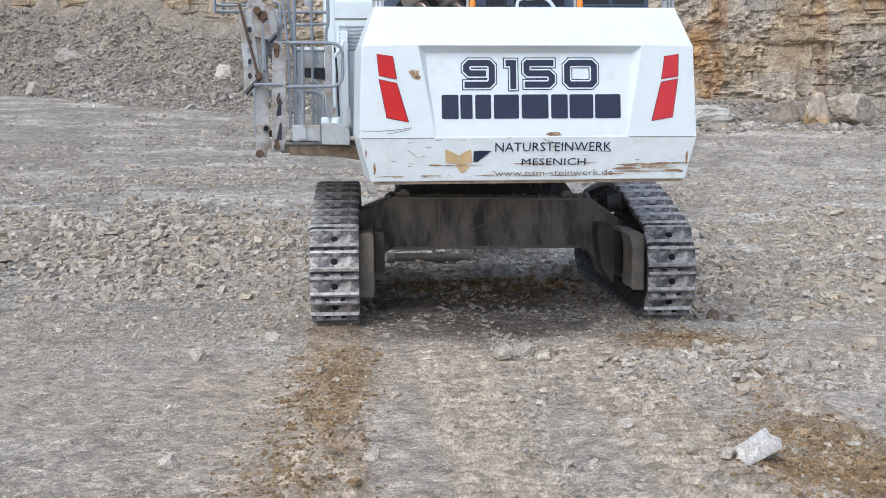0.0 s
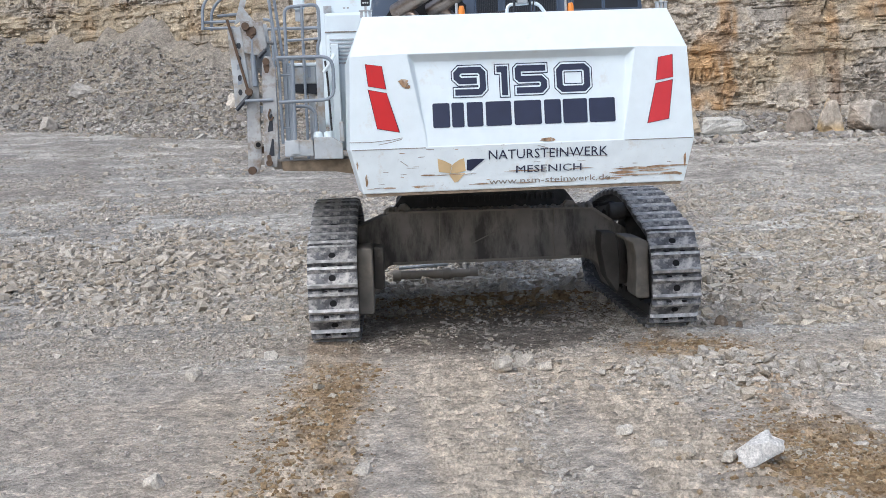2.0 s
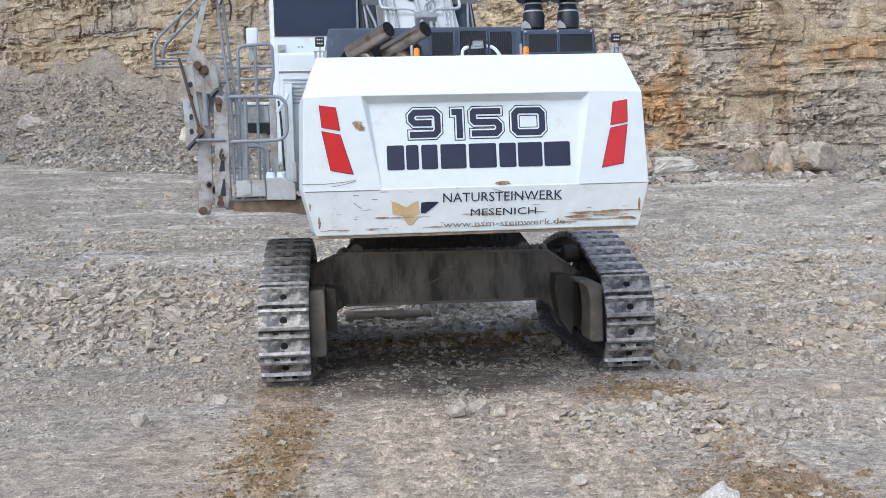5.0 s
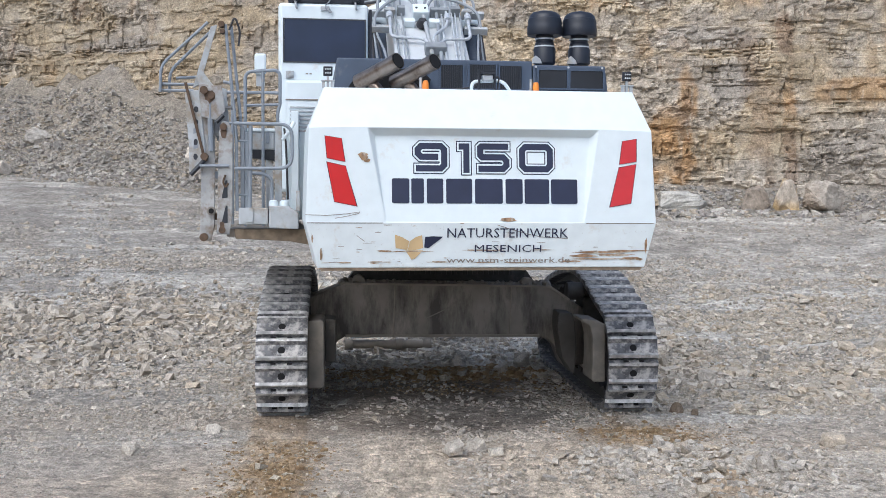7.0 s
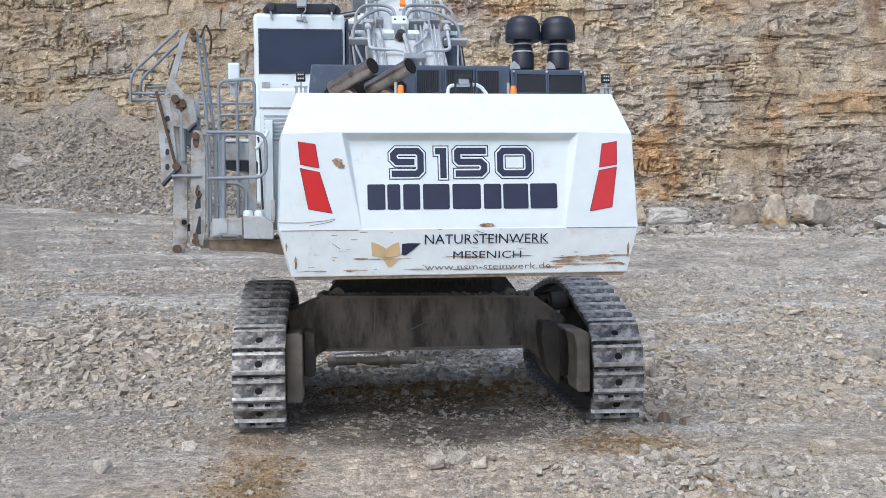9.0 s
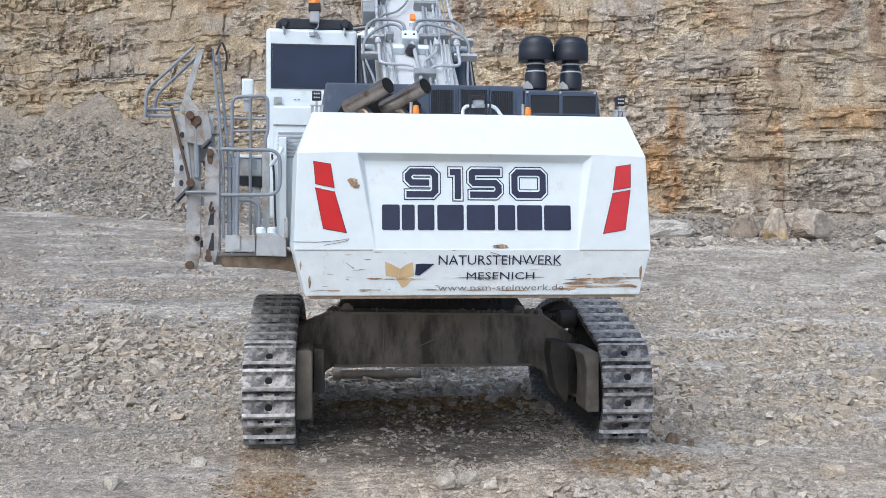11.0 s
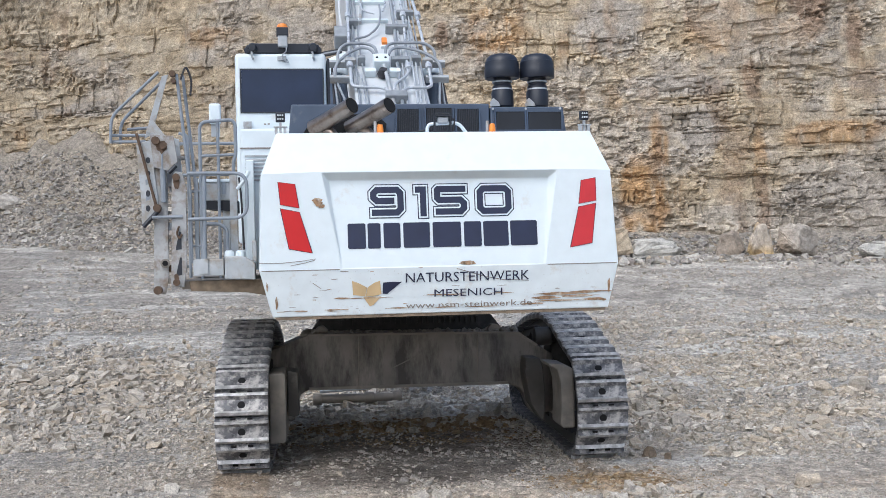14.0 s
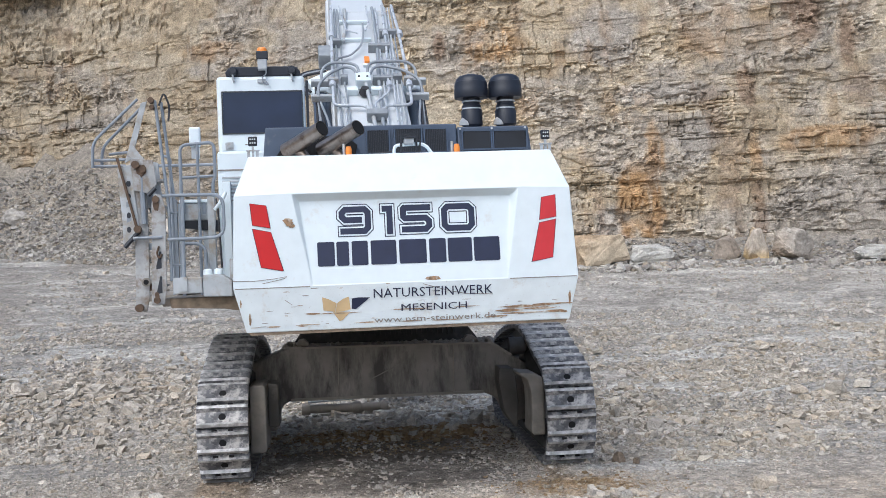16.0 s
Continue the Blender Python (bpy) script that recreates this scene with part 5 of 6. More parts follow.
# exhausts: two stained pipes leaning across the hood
# black sheet on the closed hood stands in for the shade of an opening
recess = upper("exhaust_recess_shade", prism([(-1.38, 3.97), (-0.45, 3.97), (-0.42, 4.12), (-0.55, 4.24), (-0.95, 4.22), (-1.12, 4.23), (-1.25, 4.16)], 1.20, 1.262), BLACK, hood_ob)
for x, y in ((-1.20, 1.02), (-0.80, 1.02)):
    pts = [(x - 0.04, y + 0.088, 4.062), (x + 0.10, y - 0.05, 4.125), (x + 0.37, y - 0.346, 4.261)]
    ex = upper("exhaust_pipe", pipe_open(pts, 0.088, 0.008, 24), [EXHAUST], None, "heat-stained steel exhaust pipe with cut end", smooth_angle=40)
    d = (Vector(pts[-1]) - Vector(pts[-2])).normalized()
    mouth = Vector(pts[-1]) + d * 0.002
    # black disc closing the bore, in place of the darkness inside
    upper("pipe_mouth", tube([mouth - d * 0.02, mouth], 0.079, 24), BLACK, ex)
    upper("pipe_stub", tube([(x + 0.08, y + 0.02, 4.06), (x + 0.16, y - 0.04, 4.0), (x + 0.22, y - 0.08, 3.90)], 0.055, 16), EXHAUST, ex, smooth_angle=40)

# fittings along the top of the counterweight
LIFT = 0.058
for x in (-1.585, 1.63):
    lamp = upper("work_lamp", block(x - 0.048, x + 0.048, 0.42, 0.47, 4.085, 4.185), RUBBER, None, "small square black work lamp", bevel=0.01)
    upper("lamp_lens", block(x - 0.037, x + 0.037, 0.412, 0.421, 4.096, 4.174), MESH_DARK, lamp)
    for i in (-1, 0, 1):
        for j in (-1, 1):
            upper("lamp_led", lathe([(0.010, -0.004), (0.008, -0.001)], (x + 0.023 * i, 0.411, 4.135 + 0.02 * j), "y", 8), LENS, lamp)
    upper("lamp_bracket", block(x - 0.07, x + 0.07, 0.41, 0.47, 4.03, 4.04, block(x - 0.012, x + 0.012, 0.43, 0.46, 3.96, 4.09, block(x - 0.06, x - 0.03, 0.42, 0.46, 3.96, 4.03, block(x + 0.03, x + 0.06, 0.42, 0.46, 3.96, 4.03)))), GREY, lamp)
for x in (-0.555, 0.635):
    mark = upper("marker_light", lathe([(0.030, 3.94), (0.034, 3.95), (0.034, 4.02), (0.026, 4.055), (0.012, 4.06)], (x, 0.46, 0), "z", 14), ORANGE, None, "orange marker light", smooth_angle=50)
    upper("light_post", lathe([(0.016, 3.94), (0.016, 4.09)], (x - 0.05, 0.48, 0), "z", 8), GREY, mark)
upper("grab_rail", tube([(-0.06, 0.5, 3.95), (-0.05, 0.5, 4.06), (0.28, 0.5, 4.075), (0.37, 0.5, 3.95)], 0.019, 10, corner=0.07), WHITE, None, "white bent grab rail")
cam_box = upper("rear_camera", block(0.01, 0.20, 0.46, 0.50, 4.17, 4.185, block(0.01, 0.03, 0.46, 0.50, 3.96, 4.18, block(0.18, 0.20, 0.46, 0.50, 3.96, 4.18))), LOUVRE, None, "small rear camera in a dark steel cage")
upper("camera_body", block(0.05, 0.16, 0.40, 0.52, 4.06, 4.13), GREY, cam_box, bevel=0.015)
upper("camera_hood", block(0.035, 0.175, 0.38, 0.50, 4.13, 4.145), LOUVRE, cam_box)
upper("cable", tube([(0.05, 0.5, 4.06), (-0.05, 0.5, 4.0), (-0.20, 0.55, 3.98), (-0.35, 0.6, 3.975)], 0.010, 6, corner=0.06), HOSE, cam_box)
upper("cable", tube([(0.16, 0.48, 4.10), (0.24, 0.48, 4.12), (0.22, 0.48, 3.98)], 0.009, 6, corner=0.05), HOSE, cam_box)

# air filters
LIFT = 0.225
for x in (1.095, 1.53):
    cap = [(0.10, 4.64), (0.208, 4.635), (0.214, 4.65), (0.214, 4.75), (0.208, 4.765), (0.210, 4.80), (0.202, 4.84), (0.196, 4.845), (0.185, 4.88), (0.150, 4.915), (0.144, 4.918), (0.08, 4.935), (0.01, 4.938)]
    f = upper("air_filter", lathe(cap, (x, 2.2, 0), "z", 36), RUBBER, None, "black mushroom-capped air filter", smooth_angle=28)
    upper("filter_neck", lathe([(0.115, 4.28), (0.135, 4.30), (0.135, 4.47), (0.120, 4.50), (0.120, 4.54), (0.108, 4.56), (0.108, 4.67)], (x, 2.2, 0), "z", 28), RUBBER, f, smooth_angle=30)
    for z in (4.495, 4.585):
        upper("hose_clamp", lathe([(0.112, z), (0.124, z + 0.001), (0.124, z + 0.018), (0.112, z + 0.019)], (x, 2.2, 0), "z", 28), PIPE, f, smooth_angle=40)
    upper("filter_bracket", prism([(x - 0.19, 4.28), (x - 0.06, 4.28), (x - 0.08, 4.33), (x - 0.14, 4.38), (x - 0.18, 4.34)], 2.04, 2.06), GREY, f, bevel=0.006)

# cab
LIFT = 0.33


def cab_part(name, bm, mat, parent=None, label="", bevel=0.0, smooth_angle=None):
    bm.transform(Matrix.Translation((0.07, 0, 0)))
    return upper(name, bm, mat, parent, label, bevel, smooth_angle)


cab = cab_part("cab", block(-2.27, -1.05, 4.0, 5.6, 2.6, 5.165), WHITE, None, "white operator cab with tinted rear window", bevel=0.05)
cab_part("rear_window", prism([(-2.19, 4.37), (-1.10, 4.37), (-1.09, 4.94), (-2.185, 4.94)], 3.99, 3.997), GLASS_DARK, cab, "dark tinted rear window")
seal = bmesh.new()
for a, b, c, d in ((-2.205, -1.085, 4.935, 4.953), (-2.205, -1.085, 4.355, 4.372), (-2.205, -2.188, 4.372, 4.935), (-1.10, -1.083, 4.372, 4.935)):
    block(a, b, 3.986, 4.0, c, d, seal)
cab_part("window_seal", seal, LOUVRE, cab)
cab_part("cab_post", block(-1.035, -1.0, 4.05, 4.5, 3.3, 5.1), RUBBER, cab)
visor = [(-2.13, 5.165), (-1.11, 5.165), (-1.10, 5.22), (-1.15, 5.285), (-1.22, 5.30), (-2.02, 5.30), (-2.10, 5.28), (-2.145, 5.22)]
cab_part("roof_visor", prism(visor, 4.02, 4.5), RUBBER, cab, "black roof visor", bevel=0.012)
for x in (-2.03, -1.22):
    rl = cab_part("roof_lamp", lathe([(0.045, -0.03), (0.062, 0.0), (0.062, 0.03), (0.04, 0.05)], (x, 3.97, 5.235), "y", 16), LOUVRE, cab, smooth_angle=40)
    cab_part("lamp_arm", tube([(x - 0.01, 3.97, 5.19), (x, 3.96, 5.10), (x + 0.01, 3.98, 5.08)], 0.014, 8), GREY, rl)
beacon = cab_part("beacon", block(-1.69, -1.56, 3.93, 4.06, 5.24, 5.40), GREY, cab, "orange beacon on a grey bracket", bevel=0.015)
cab_part("beacon_base", block(-1.705, -1.545, 3.92, 4.07, 5.39, 5.50), LOUVRE, beacon, bevel=0.01)
cab_part("beacon_lens", lathe([(0.070, 5.50), (0.070, 5.53), (0.055, 5.555), (0.02, 5.56)], (-1.625, 4.0, 0), "z", 16), ORANGE, beacon, smooth_angle=40)
cab_part("beacon_socket", block(-1.70, -1.58, 3.97, 4.0, 5.06, 5.12), GREY, beacon, bevel=0.01)
cab_part("beacon_cable", tube([(-1.58, 3.95, 5.26), (-1.57, 3.93, 5.18), (-1.64, 3.95, 5.13), (-1.62, 3.95, 5.06), (-1.54, 3.95, 5.02), (-1.58, 3.96, 5.08)], 0.009, 6, corner=0.05), PIPE_DARK, beacon)
cab_part("catch", block(-2.17, -2.06, 3.97, 3.99, 4.14, 4.24, lathe([(0.03, 3.955), (0.02, 3.97)], (-2.115, 0, 4.19), "y", 10)), GREY, cab)
for k in range(2):
    cab_part("rating_mark", block(-1.90 + 0.05 * k, -1.87 + 0.05 * k, 3.994, 3.999, 4.20, 4.215), SCRATCH, cab)
LIFT = 0.16
house = upper("side_housing", block(-2.05, -1.30, 1.6, 3.95, 2.45, 4.05), WHITE, None, "white side housing with louvres behind the counterweight", bevel=0.03)
for k in range(7):
    z = 3.46 + 0.045 * k
    upper("louvre", block(-2.0, -1.66, 1.585, 1.6, z, z + 0.018), GREY, house)
upper("housing_seam", block(-2.05, -1.66, 1.592, 1.6, 3.82, 3.835), SCRATCH, house)
mirror = upper("side_mirror", block(-2.44, -2.30, 2.35, 2.42, 4.19, 4.44), WHITE, None, "white-backed side mirror", bevel=0.025)
upper("mirror_mount", block(-2.42, -2.32, 2.40, 2.44, 4.05, 4.2), PIPE, mirror)
deck = upper("right_housing", block(0.9, 1.75, 4.2, 5.5, 2.6, 3.9), WHITE, None, "white side housing beside the boom foot", bevel=0.04)

# boom, seen along its back, with its lines
LIFT = 0.47
BOOM = Matrix.Translation((0.13, 5.6, 4.2)) @ Matrix.Rotation(math.atan2(3.6, 4.5), 4, "X")


def boom_part(name, bm, mat, parent=None, label="", bevel=0.0, smooth_angle=None):
    """x across, y along the boom, z out of its back."""
    bm.transform(BOOM)
    return upper(name, bm, mat, parent, label, bevel, smooth_angle)


box = bmesh.new()
sec = ((-1.6, 0.62, -1.0), (0.0, 0.60, -1.15), (2.2, 0.56, -1.35), (4.6, 0.52, -1.3))
rings = [[box.verts.new(p) for p in ((-w, v, 0), (w, v, 0), (w, v, d), (-w, v, d))] for v, w, d in sec]
for a, b in zip(rings, rings[1:]):
    for k in range(4):
        box.faces.new((a[k], a[(k + 1) % 4], b[(k + 1) % 4], b[k]))
box.faces.new(rings[0])
box.faces.new(rings[-1][::-1])
boom = boom_part("boom", box, BOOM_PAINT, None, "pale grey box-section boom carrying hydraulic lines", bevel=0.03)
tip = bmesh.new()
t_sec = ((4.6, 0.52, 0.0, -1.3), (6.2, 0.50, -0.35, -1.55), (8.0, 0.46, -1.2, -2.1), (9.4, 0.42, -2.3, -2.9))
rings = [[tip.verts.new(p) for p in ((-w, v, t), (w, v, t), (w, v, d), (-w, v, d))] for v, w, t, d in t_sec]
for a, b in zip(rings, rings[1:]):
    for k in range(4):
        tip.faces.new((a[k], a[(k + 1) % 4], b[(k + 1) % 4], b[k]))
tip.faces.new(rings[0])
tip.faces.new(rings[-1][::-1])
boom_part("boom_tip", tip, BOOM_PAINT, boom, bevel=0.03)


def line(pts, r, mat=PIPE, name="hydraulic_pipe", corner=0.08):
    return boom_part(name, tube([(u, v, h) for u, v, h in pts], r * 0.74, 10, corner=corner), mat, boom, smooth_angle=50)


# outer pipes along both edges
line([(-0.03, 0.80, 0.10), (-0.12, 1.0, 0.10), (-0.63, 1.02, 0.10), (-0.62, 1.85, 0.12), (-0.53, 4.6, 0.12)], 0.036, corner=0.12)
line([(0.12, 0.80, 0.10), (0.22, 0.99, 0.10), (0.64, 0.99, 0.10), (0.66, 1.82, 0.12), (0.64, 3.68, 0.12), (0.60, 4.6, 0.12)], 0.036, corner=0.12)
line([(0.04, 0.80, 0.12), (0.04, 1.05, 0.12), (0.30, 1.38, 0.12), (0.31, 1.8, 0.12), (0.38, 3.0, 0.12), (0.42, 4.6, 0.12)], 0.030, corner=0.12)
line([(0.12, 0.2, 0.08), (0.16, 1.88, 0.08), (0.22, 3.0, 0.08), (0.24, 4.6, 0.08)], 0.040, PIPE_DARK)
line([(0.20, 0.2, 0.07), (0.25, 2.2, 0.07), (0.30, 4.6, 0.07)], 0.022)
line([(0.36, 0.2, 0.07), (0.41, 2.0, 0.07), (0.48, 4.6, 0.07)], 0.024)
line([(0.42, 0.2, 0.07), (0.47, 2.0, 0.07), (0.53, 4.6, 0.07)], 0.020)
line([(0.50, 0.2, 0.07), (0.55, 2.0, 0.07), (0.585, 4.6, 0.07)], 0.020, PIPE_DARK)
line([(-0.52, 0.2, 0.05), (-0.53, 1.5, 0.05), (-0.47, 4.6, 0.05)], 0.026, PIPE_DARK)
line([(-0.44, 0.3, 0.05), (-0.45, 1.4, 0.05), (-0.60, 2.05, 0.05), (-0.58, 2.4, 0.05)], 0.016)
line([(-0.38, 0.3, 0.05), (-0.40, 1.4, 0.05), (-0.42, 1.9, 0.05), (-0.42, 4.6, 0.05)], 0.020, PIPE_DARK)
line([(0.0, 0.2, 0.10), (-0.06, 1.5, 0.12), (-0.08, 1.85, 0.12)], 0.045, GREY, "centre_pipe")
# looped hoses over the top of the manifold
for pts in ([(-0.16, 1.95, 0.16), (-0.19, 2.20, 0.18), (-0.34, 2.30, 0.18), (-0.66, 2.30, 0.18), (-0.80, 2.15, 0.12), (-0.80, 1.95, 0.0)],
            [(-0.20, 1.90, 0.18), (-0.27, 2.08, 0.20), (-0.42, 2.12, 0.20), (-0.66, 1.92, 0.20), (-0.86, 1.68, 0.12), (-0.87, 1.48, 0.0)],
            [(-0.03, 1.95, 0.16), (0.0, 2.20, 0.18), (0.12, 2.32, 0.18), (0.66, 2.32, 0.18), (0.81, 2.22, 0.12), (0.82, 2.0, 0.0)],
            [(0.02, 1.90, 0.18), (0.08, 2.08, 0.20), (0.24, 2.14, 0.20), (0.60, 1.98, 0.20), (0.85, 1.75, 0.14), (0.87, 1.52, 0.0)]):
    line(pts, 0.034, PIPE_DARK, "looped_hose", 0.2)
mani = boom_part("manifold", block(-0.24, 0.02, 1.66, 1.93, 0.02, 0.20), WHITE, boom, "pale valve block", bevel=0.02)
for u in (-0.18, -0.04):
    boom_part("manifold_bolt", lathe([(0.022, 0.2), (0.016, 0.215)], (u, 1.78, 0), "z", 8), LOUVRE, mani)
for u in (-0.30, 0.10):
    boom_part("pipe_clamp", block(u - 0.09, u + 0.09, 1.48, 1.60, 0.0, 0.12), WHITE, boom, bevel=0.015)
boom_part("dark_joint", lathe([(0.08, 0.0), (0.10, 0.04), (0.06, 0.14)], (-0.10, 1.48, 0.02), "z", 14), HOSE, boom)
for u0, u1, v in ((0.06, 0.44, 3.0), (0.06, 0.36, 1.86), (0.40, 0.56, 1.9), (0.58, 0.74, 1.82), (-0.70, -0.52, 1.82), (-0.48, -0.36, 1.9), (0.30, 0.60, 3.55), (-0.56, -0.40, 3.2)):
    boom_part("pipe_clamp", block(u0, u1, v - 0.045, v + 0.045, 0.0, 0.16), CLAMP if v > 1.85 else GREY, boom, bevel=0.01)
for u, v in ((0.655, 1.62), (-0.625, 1.65), (0.32, 1.62), (0.66, 3.45), (-0.57, 3.4), (0.40, 3.45)):
    boom_part("pipe_union", tube([(u, v - 0.07, 0.12), (u, v + 0.07, 0.12)], 0.055, 10), PIPE, boom, smooth_angle=40)
amber = boom_part("amber_lamp", block(-0.035, 0.055, 2.50, 2.68, 0.0, 0.10), ORANGE, boom, "amber lamp on the boom", bevel=0.015)
boom_part("lamp_plate", block(-0.06, 0.08, 2.44, 2.50, 0.0, 0.05), WHITE, amber)
line([(0.02, 3.9, 0.1), (0.0, 3.40, 0.14), (-0.06, 3.0, 0.12), (-0.28, 2.72, 0.08), (-0.5, 2.66, 0.08), (-0.60, 2.4, 0.06)], 0.026, PIPE_DARK, "slack_hose", 0.2)
for v in (3.4, 4.1):
    boom_part("cross_clamp", block(-0.40, 0.14, v - 0.03, v + 0.03, 0.0, 0.07), WHITE, boom, bevel=0.01)
line([(-0.10, 3.50, 0.12), (-0.30, 3.62, 0.12), (-0.38, 4.6, 0.12)], 0.022)
line([(0.05, 3.55, 0.14), (0.12, 3.8, 0.14), (0.12, 4.6, 0.12)], 0.024)
line([(-0.36, 3.3, 0.05), (-0.30, 3.9, 0.05), (-0.28, 4.6, 0.05)], 0.045, GREY)
boom_part("junction_box", block(-0.12, 0.22, 0.62, 0.78, 0.02, 0.18), CLAMP, boom, "grey pipe junction box", bevel=0.015)
boom_part("valve_box", block(-0.82, -0.60, 2.72, 3.1, -0.2, 0.10), CLAMP, boom, bevel=0.02)
for side in (-1, 1):
    for v in (1.5, 2.0):
        boom_part("hose_bracket", block(side * 0.60 if side > 0 else -0.98, 0.98 if side > 0 else -0.60, v - 0.04, v + 0.04, -0.10, 0.02), GREY, boom, bevel=0.01)
    cyl = boom_part("hoist_cylinder", tube([(side * 0.80, -0.6, -0.55), (side * 0.80, 2.1, -0.35)], 0.15, 20), HOOD, boom, "slate-blue hoist cylinder", smooth_angle=40)
    boom_part("cylinder_rod", tube([(side * 0.72, 2.1, -0.45), (side * 0.60, 4.0, -1.0)], 0.075, 16), PIPE, cyl, smooth_angle=40)
    boom_part("cylinder_cap", tube([(side * 0.80, 2.0, -0.36), (side * 0.80, 2.25, -0.34)], 0.18, 20), WHITE, cyl, smooth_angle=40)
    for k in range(4):
        line([(side * (0.70 + 0.05 * k), -0.4, -0.1), (side * (0.72 + 0.06 * k), 0.6, 0.02 - 0.1 * k), (side * (0.84 + 0.02 * k), 1.5 + 0.15 * k, -0.1)], 0.028, HOSE if k % 2 else PIPE_DARK, "rubber_hose", 0.3)

head = boom_part("cylinder_head", tube([(-1.02, 2.30, -0.30), (-0.62, 2.52, -0.24)], 0.13, 18), WHITE, boom, "white cylinder head beside the boom", smooth_angle=40)
for k in range(3):
    line([(-0.98 - 0.03 * k, 2.05 - 0.08 * k, -0.24), (-1.16 - 0.04 * k, 2.28, -0.22 + 0.05 * k), (-1.10, 2.58 + 0.05 * k, -0.22), (-0.70, 2.62 + 0.05 * k, -0.16)], 0.030, (HOSE, PIPE_DARK, HOSE)[k], "rubber_hose", 0.12)
# stick, drawn in before the tracks
tip_end = BOOM @ Vector((0.0, 9.2, -2.6))
stick = upper("stick", prism_x([(tip_end.y - 0.5, tip_end.z + 0.5), (tip_end.y + 0.5, tip_end.z + 0.2), (7.9, 0.6), (7.4, 0.6)], -0.36, 0.36), BOOM_PAINT, None, "pale grey box-section stick reaching down", bevel=0.04)
cross_bar = part("bucket_cylinder", tube([(-1.30, 5.05, 0.16), (0.0, 5.05, 0.14)], 0.075, 16), BODY_DARK, excavator, "grey bucket cylinder lying low before the tracks", smooth_angle=40)
part("cylinder_rod", tube([(-1.26, 4.97, 0.29), (-0.42, 4.97, 0.33)], 0.03, 10), PIPE, cross_bar, smooth_angle=40)
for x in (-1.30, -0.44, 0.02):
    part("cylinder_eye", lathe([(0.09, -0.07), (0.10, -0.05), (0.10, 0.05), (0.09, 0.07)], (x, 5.05, 0.15), "x", 16), BODY_DARK, cross_bar, smooth_angle=40)

LIFT = 0.093
# access ladder, folded up beside the platform
def rust_blot(cx, cz, w, h, seed, ragged=0.4):
    return torn(cx, cz, 2 * w, 2 * h, seed, 12, ragged)


LY = 1.25
ladder = upper("access_ladder", prism([(-2.99, 2.30), (-2.87, 2.28), (-2.83, 2.44), (-2.82, 3.10), (-2.83, 3.90), (-2.98, 3.94), (-2.97, 3.1), (-2.985, 2.5)], LY, LY + 0.045), GRIMY, None,
               "grey fold-up access ladder with rusty pivots", bevel=0.006)
upper("stringer", prism([(-2.80, 2.36), (-2.66, 2.36), (-2.63, 2.56), (-2.62, 3.45), (-2.66, 3.60), (-2.74, 3.62), (-2.77, 3.50), (-2.79, 2.7)], LY - 0.06, LY - 0.02), GRIMY, ladder, bevel=0.006)
upper("stringer", prism([(-2.87, 4.02), (-2.70, 3.98), (-2.66, 3.42), (-2.80, 3.40), (-2.86, 3.60)], LY + 0.10, LY + 0.14), GREY, ladder, bevel=0.006)
upper("swing_plate", prism([(-3.14, 3.92), (-2.99, 3.96), (-2.92, 3.30), (-2.93, 3.16), (-3.06, 3.03), (-3.10, 3.06), (-3.10, 3.30)], LY - 0.02, LY + 0.02), GREY, ladder, bevel=0.006)
for z in (3.30, 3.47):
    upper("slot", prism([(-3.05, z), (-3.0, z + 0.02), (-3.0, z + 0.08), (-3.05, z + 0.06)], LY - 0.024, LY - 0.021), RAIL, ladder)
# dark sheets laid on the stringer, painting in the shade of its slots
for z in (2.76, 2.48):
    upper("slot", prism([(-2.74, z), (-2.68, z + 0.01), (-2.68, z + 0.20), (-2.70, z + 0.20), (-2.74, z + 0.03)], LY - 0.064, LY - 0.061), LOUVRE, ladder)
for z in (2.56, 2.86, 3.16, 3.46, 3.76):
    upper("tread", block(-2.97, -2.64, LY + 0.05, LY + 0.26, z, z + 0.03), GRIMY, ladder)
for a, b in (((-2.93, 3.18), (-3.08, 3.02)), ((-2.80, 3.60), (-2.72, 3.68))):
    upper("tread_edge", tube([(a[0], LY - 0.05, a[1]), (b[0], LY - 0.05, b[1])], 0.028, 6), LOUVRE, ladder)
for x, z, r in ((-2.93, 3.95, 0.044), (-2.85, 3.89, 0.035), (-2.94, 2.33, 0.046), (-2.74, 2.41, 0.038), (-2.72, 3.55, 0.040), (-2.93, 3.22, 0.042)):
    upper("pivot_pin", lathe([(r, -0.09), (r, 0.06), (r * 0.6, 0.07)], (x, LY, z), "y", 14), RUSTY, ladder, smooth_angle=40)
upper("stringer", prism([(-3.02, 3.10), (-2.96, 3.06), (-2.86, 3.36), (-2.86, 3.62), (-2.92, 3.60)], LY + 0.16, LY + 0.19), RAIL, ladder, bevel=0.005)
upper("cross_plate", block(-2.90, -2.68, LY + 0.02, LY + 0.05, 2.98, 3.06), RAIL, ladder, bevel=0.005)
upper("cross_plate", block(-2.88, -2.66, LY + 0.02, LY + 0.05, 2.52, 2.60), RUSTY, ladder, bevel=0.005)
upper("hinge_plate", prism([(-2.99, 4.02), (-2.74, 4.0), (-2.70, 3.72), (-2.80, 3.62), (-2.96, 3.66)], LY - 0.055, LY - 0.03), GRIMY, ladder, "grimy grey hinge plate with rust round its pins", bevel=0.006)
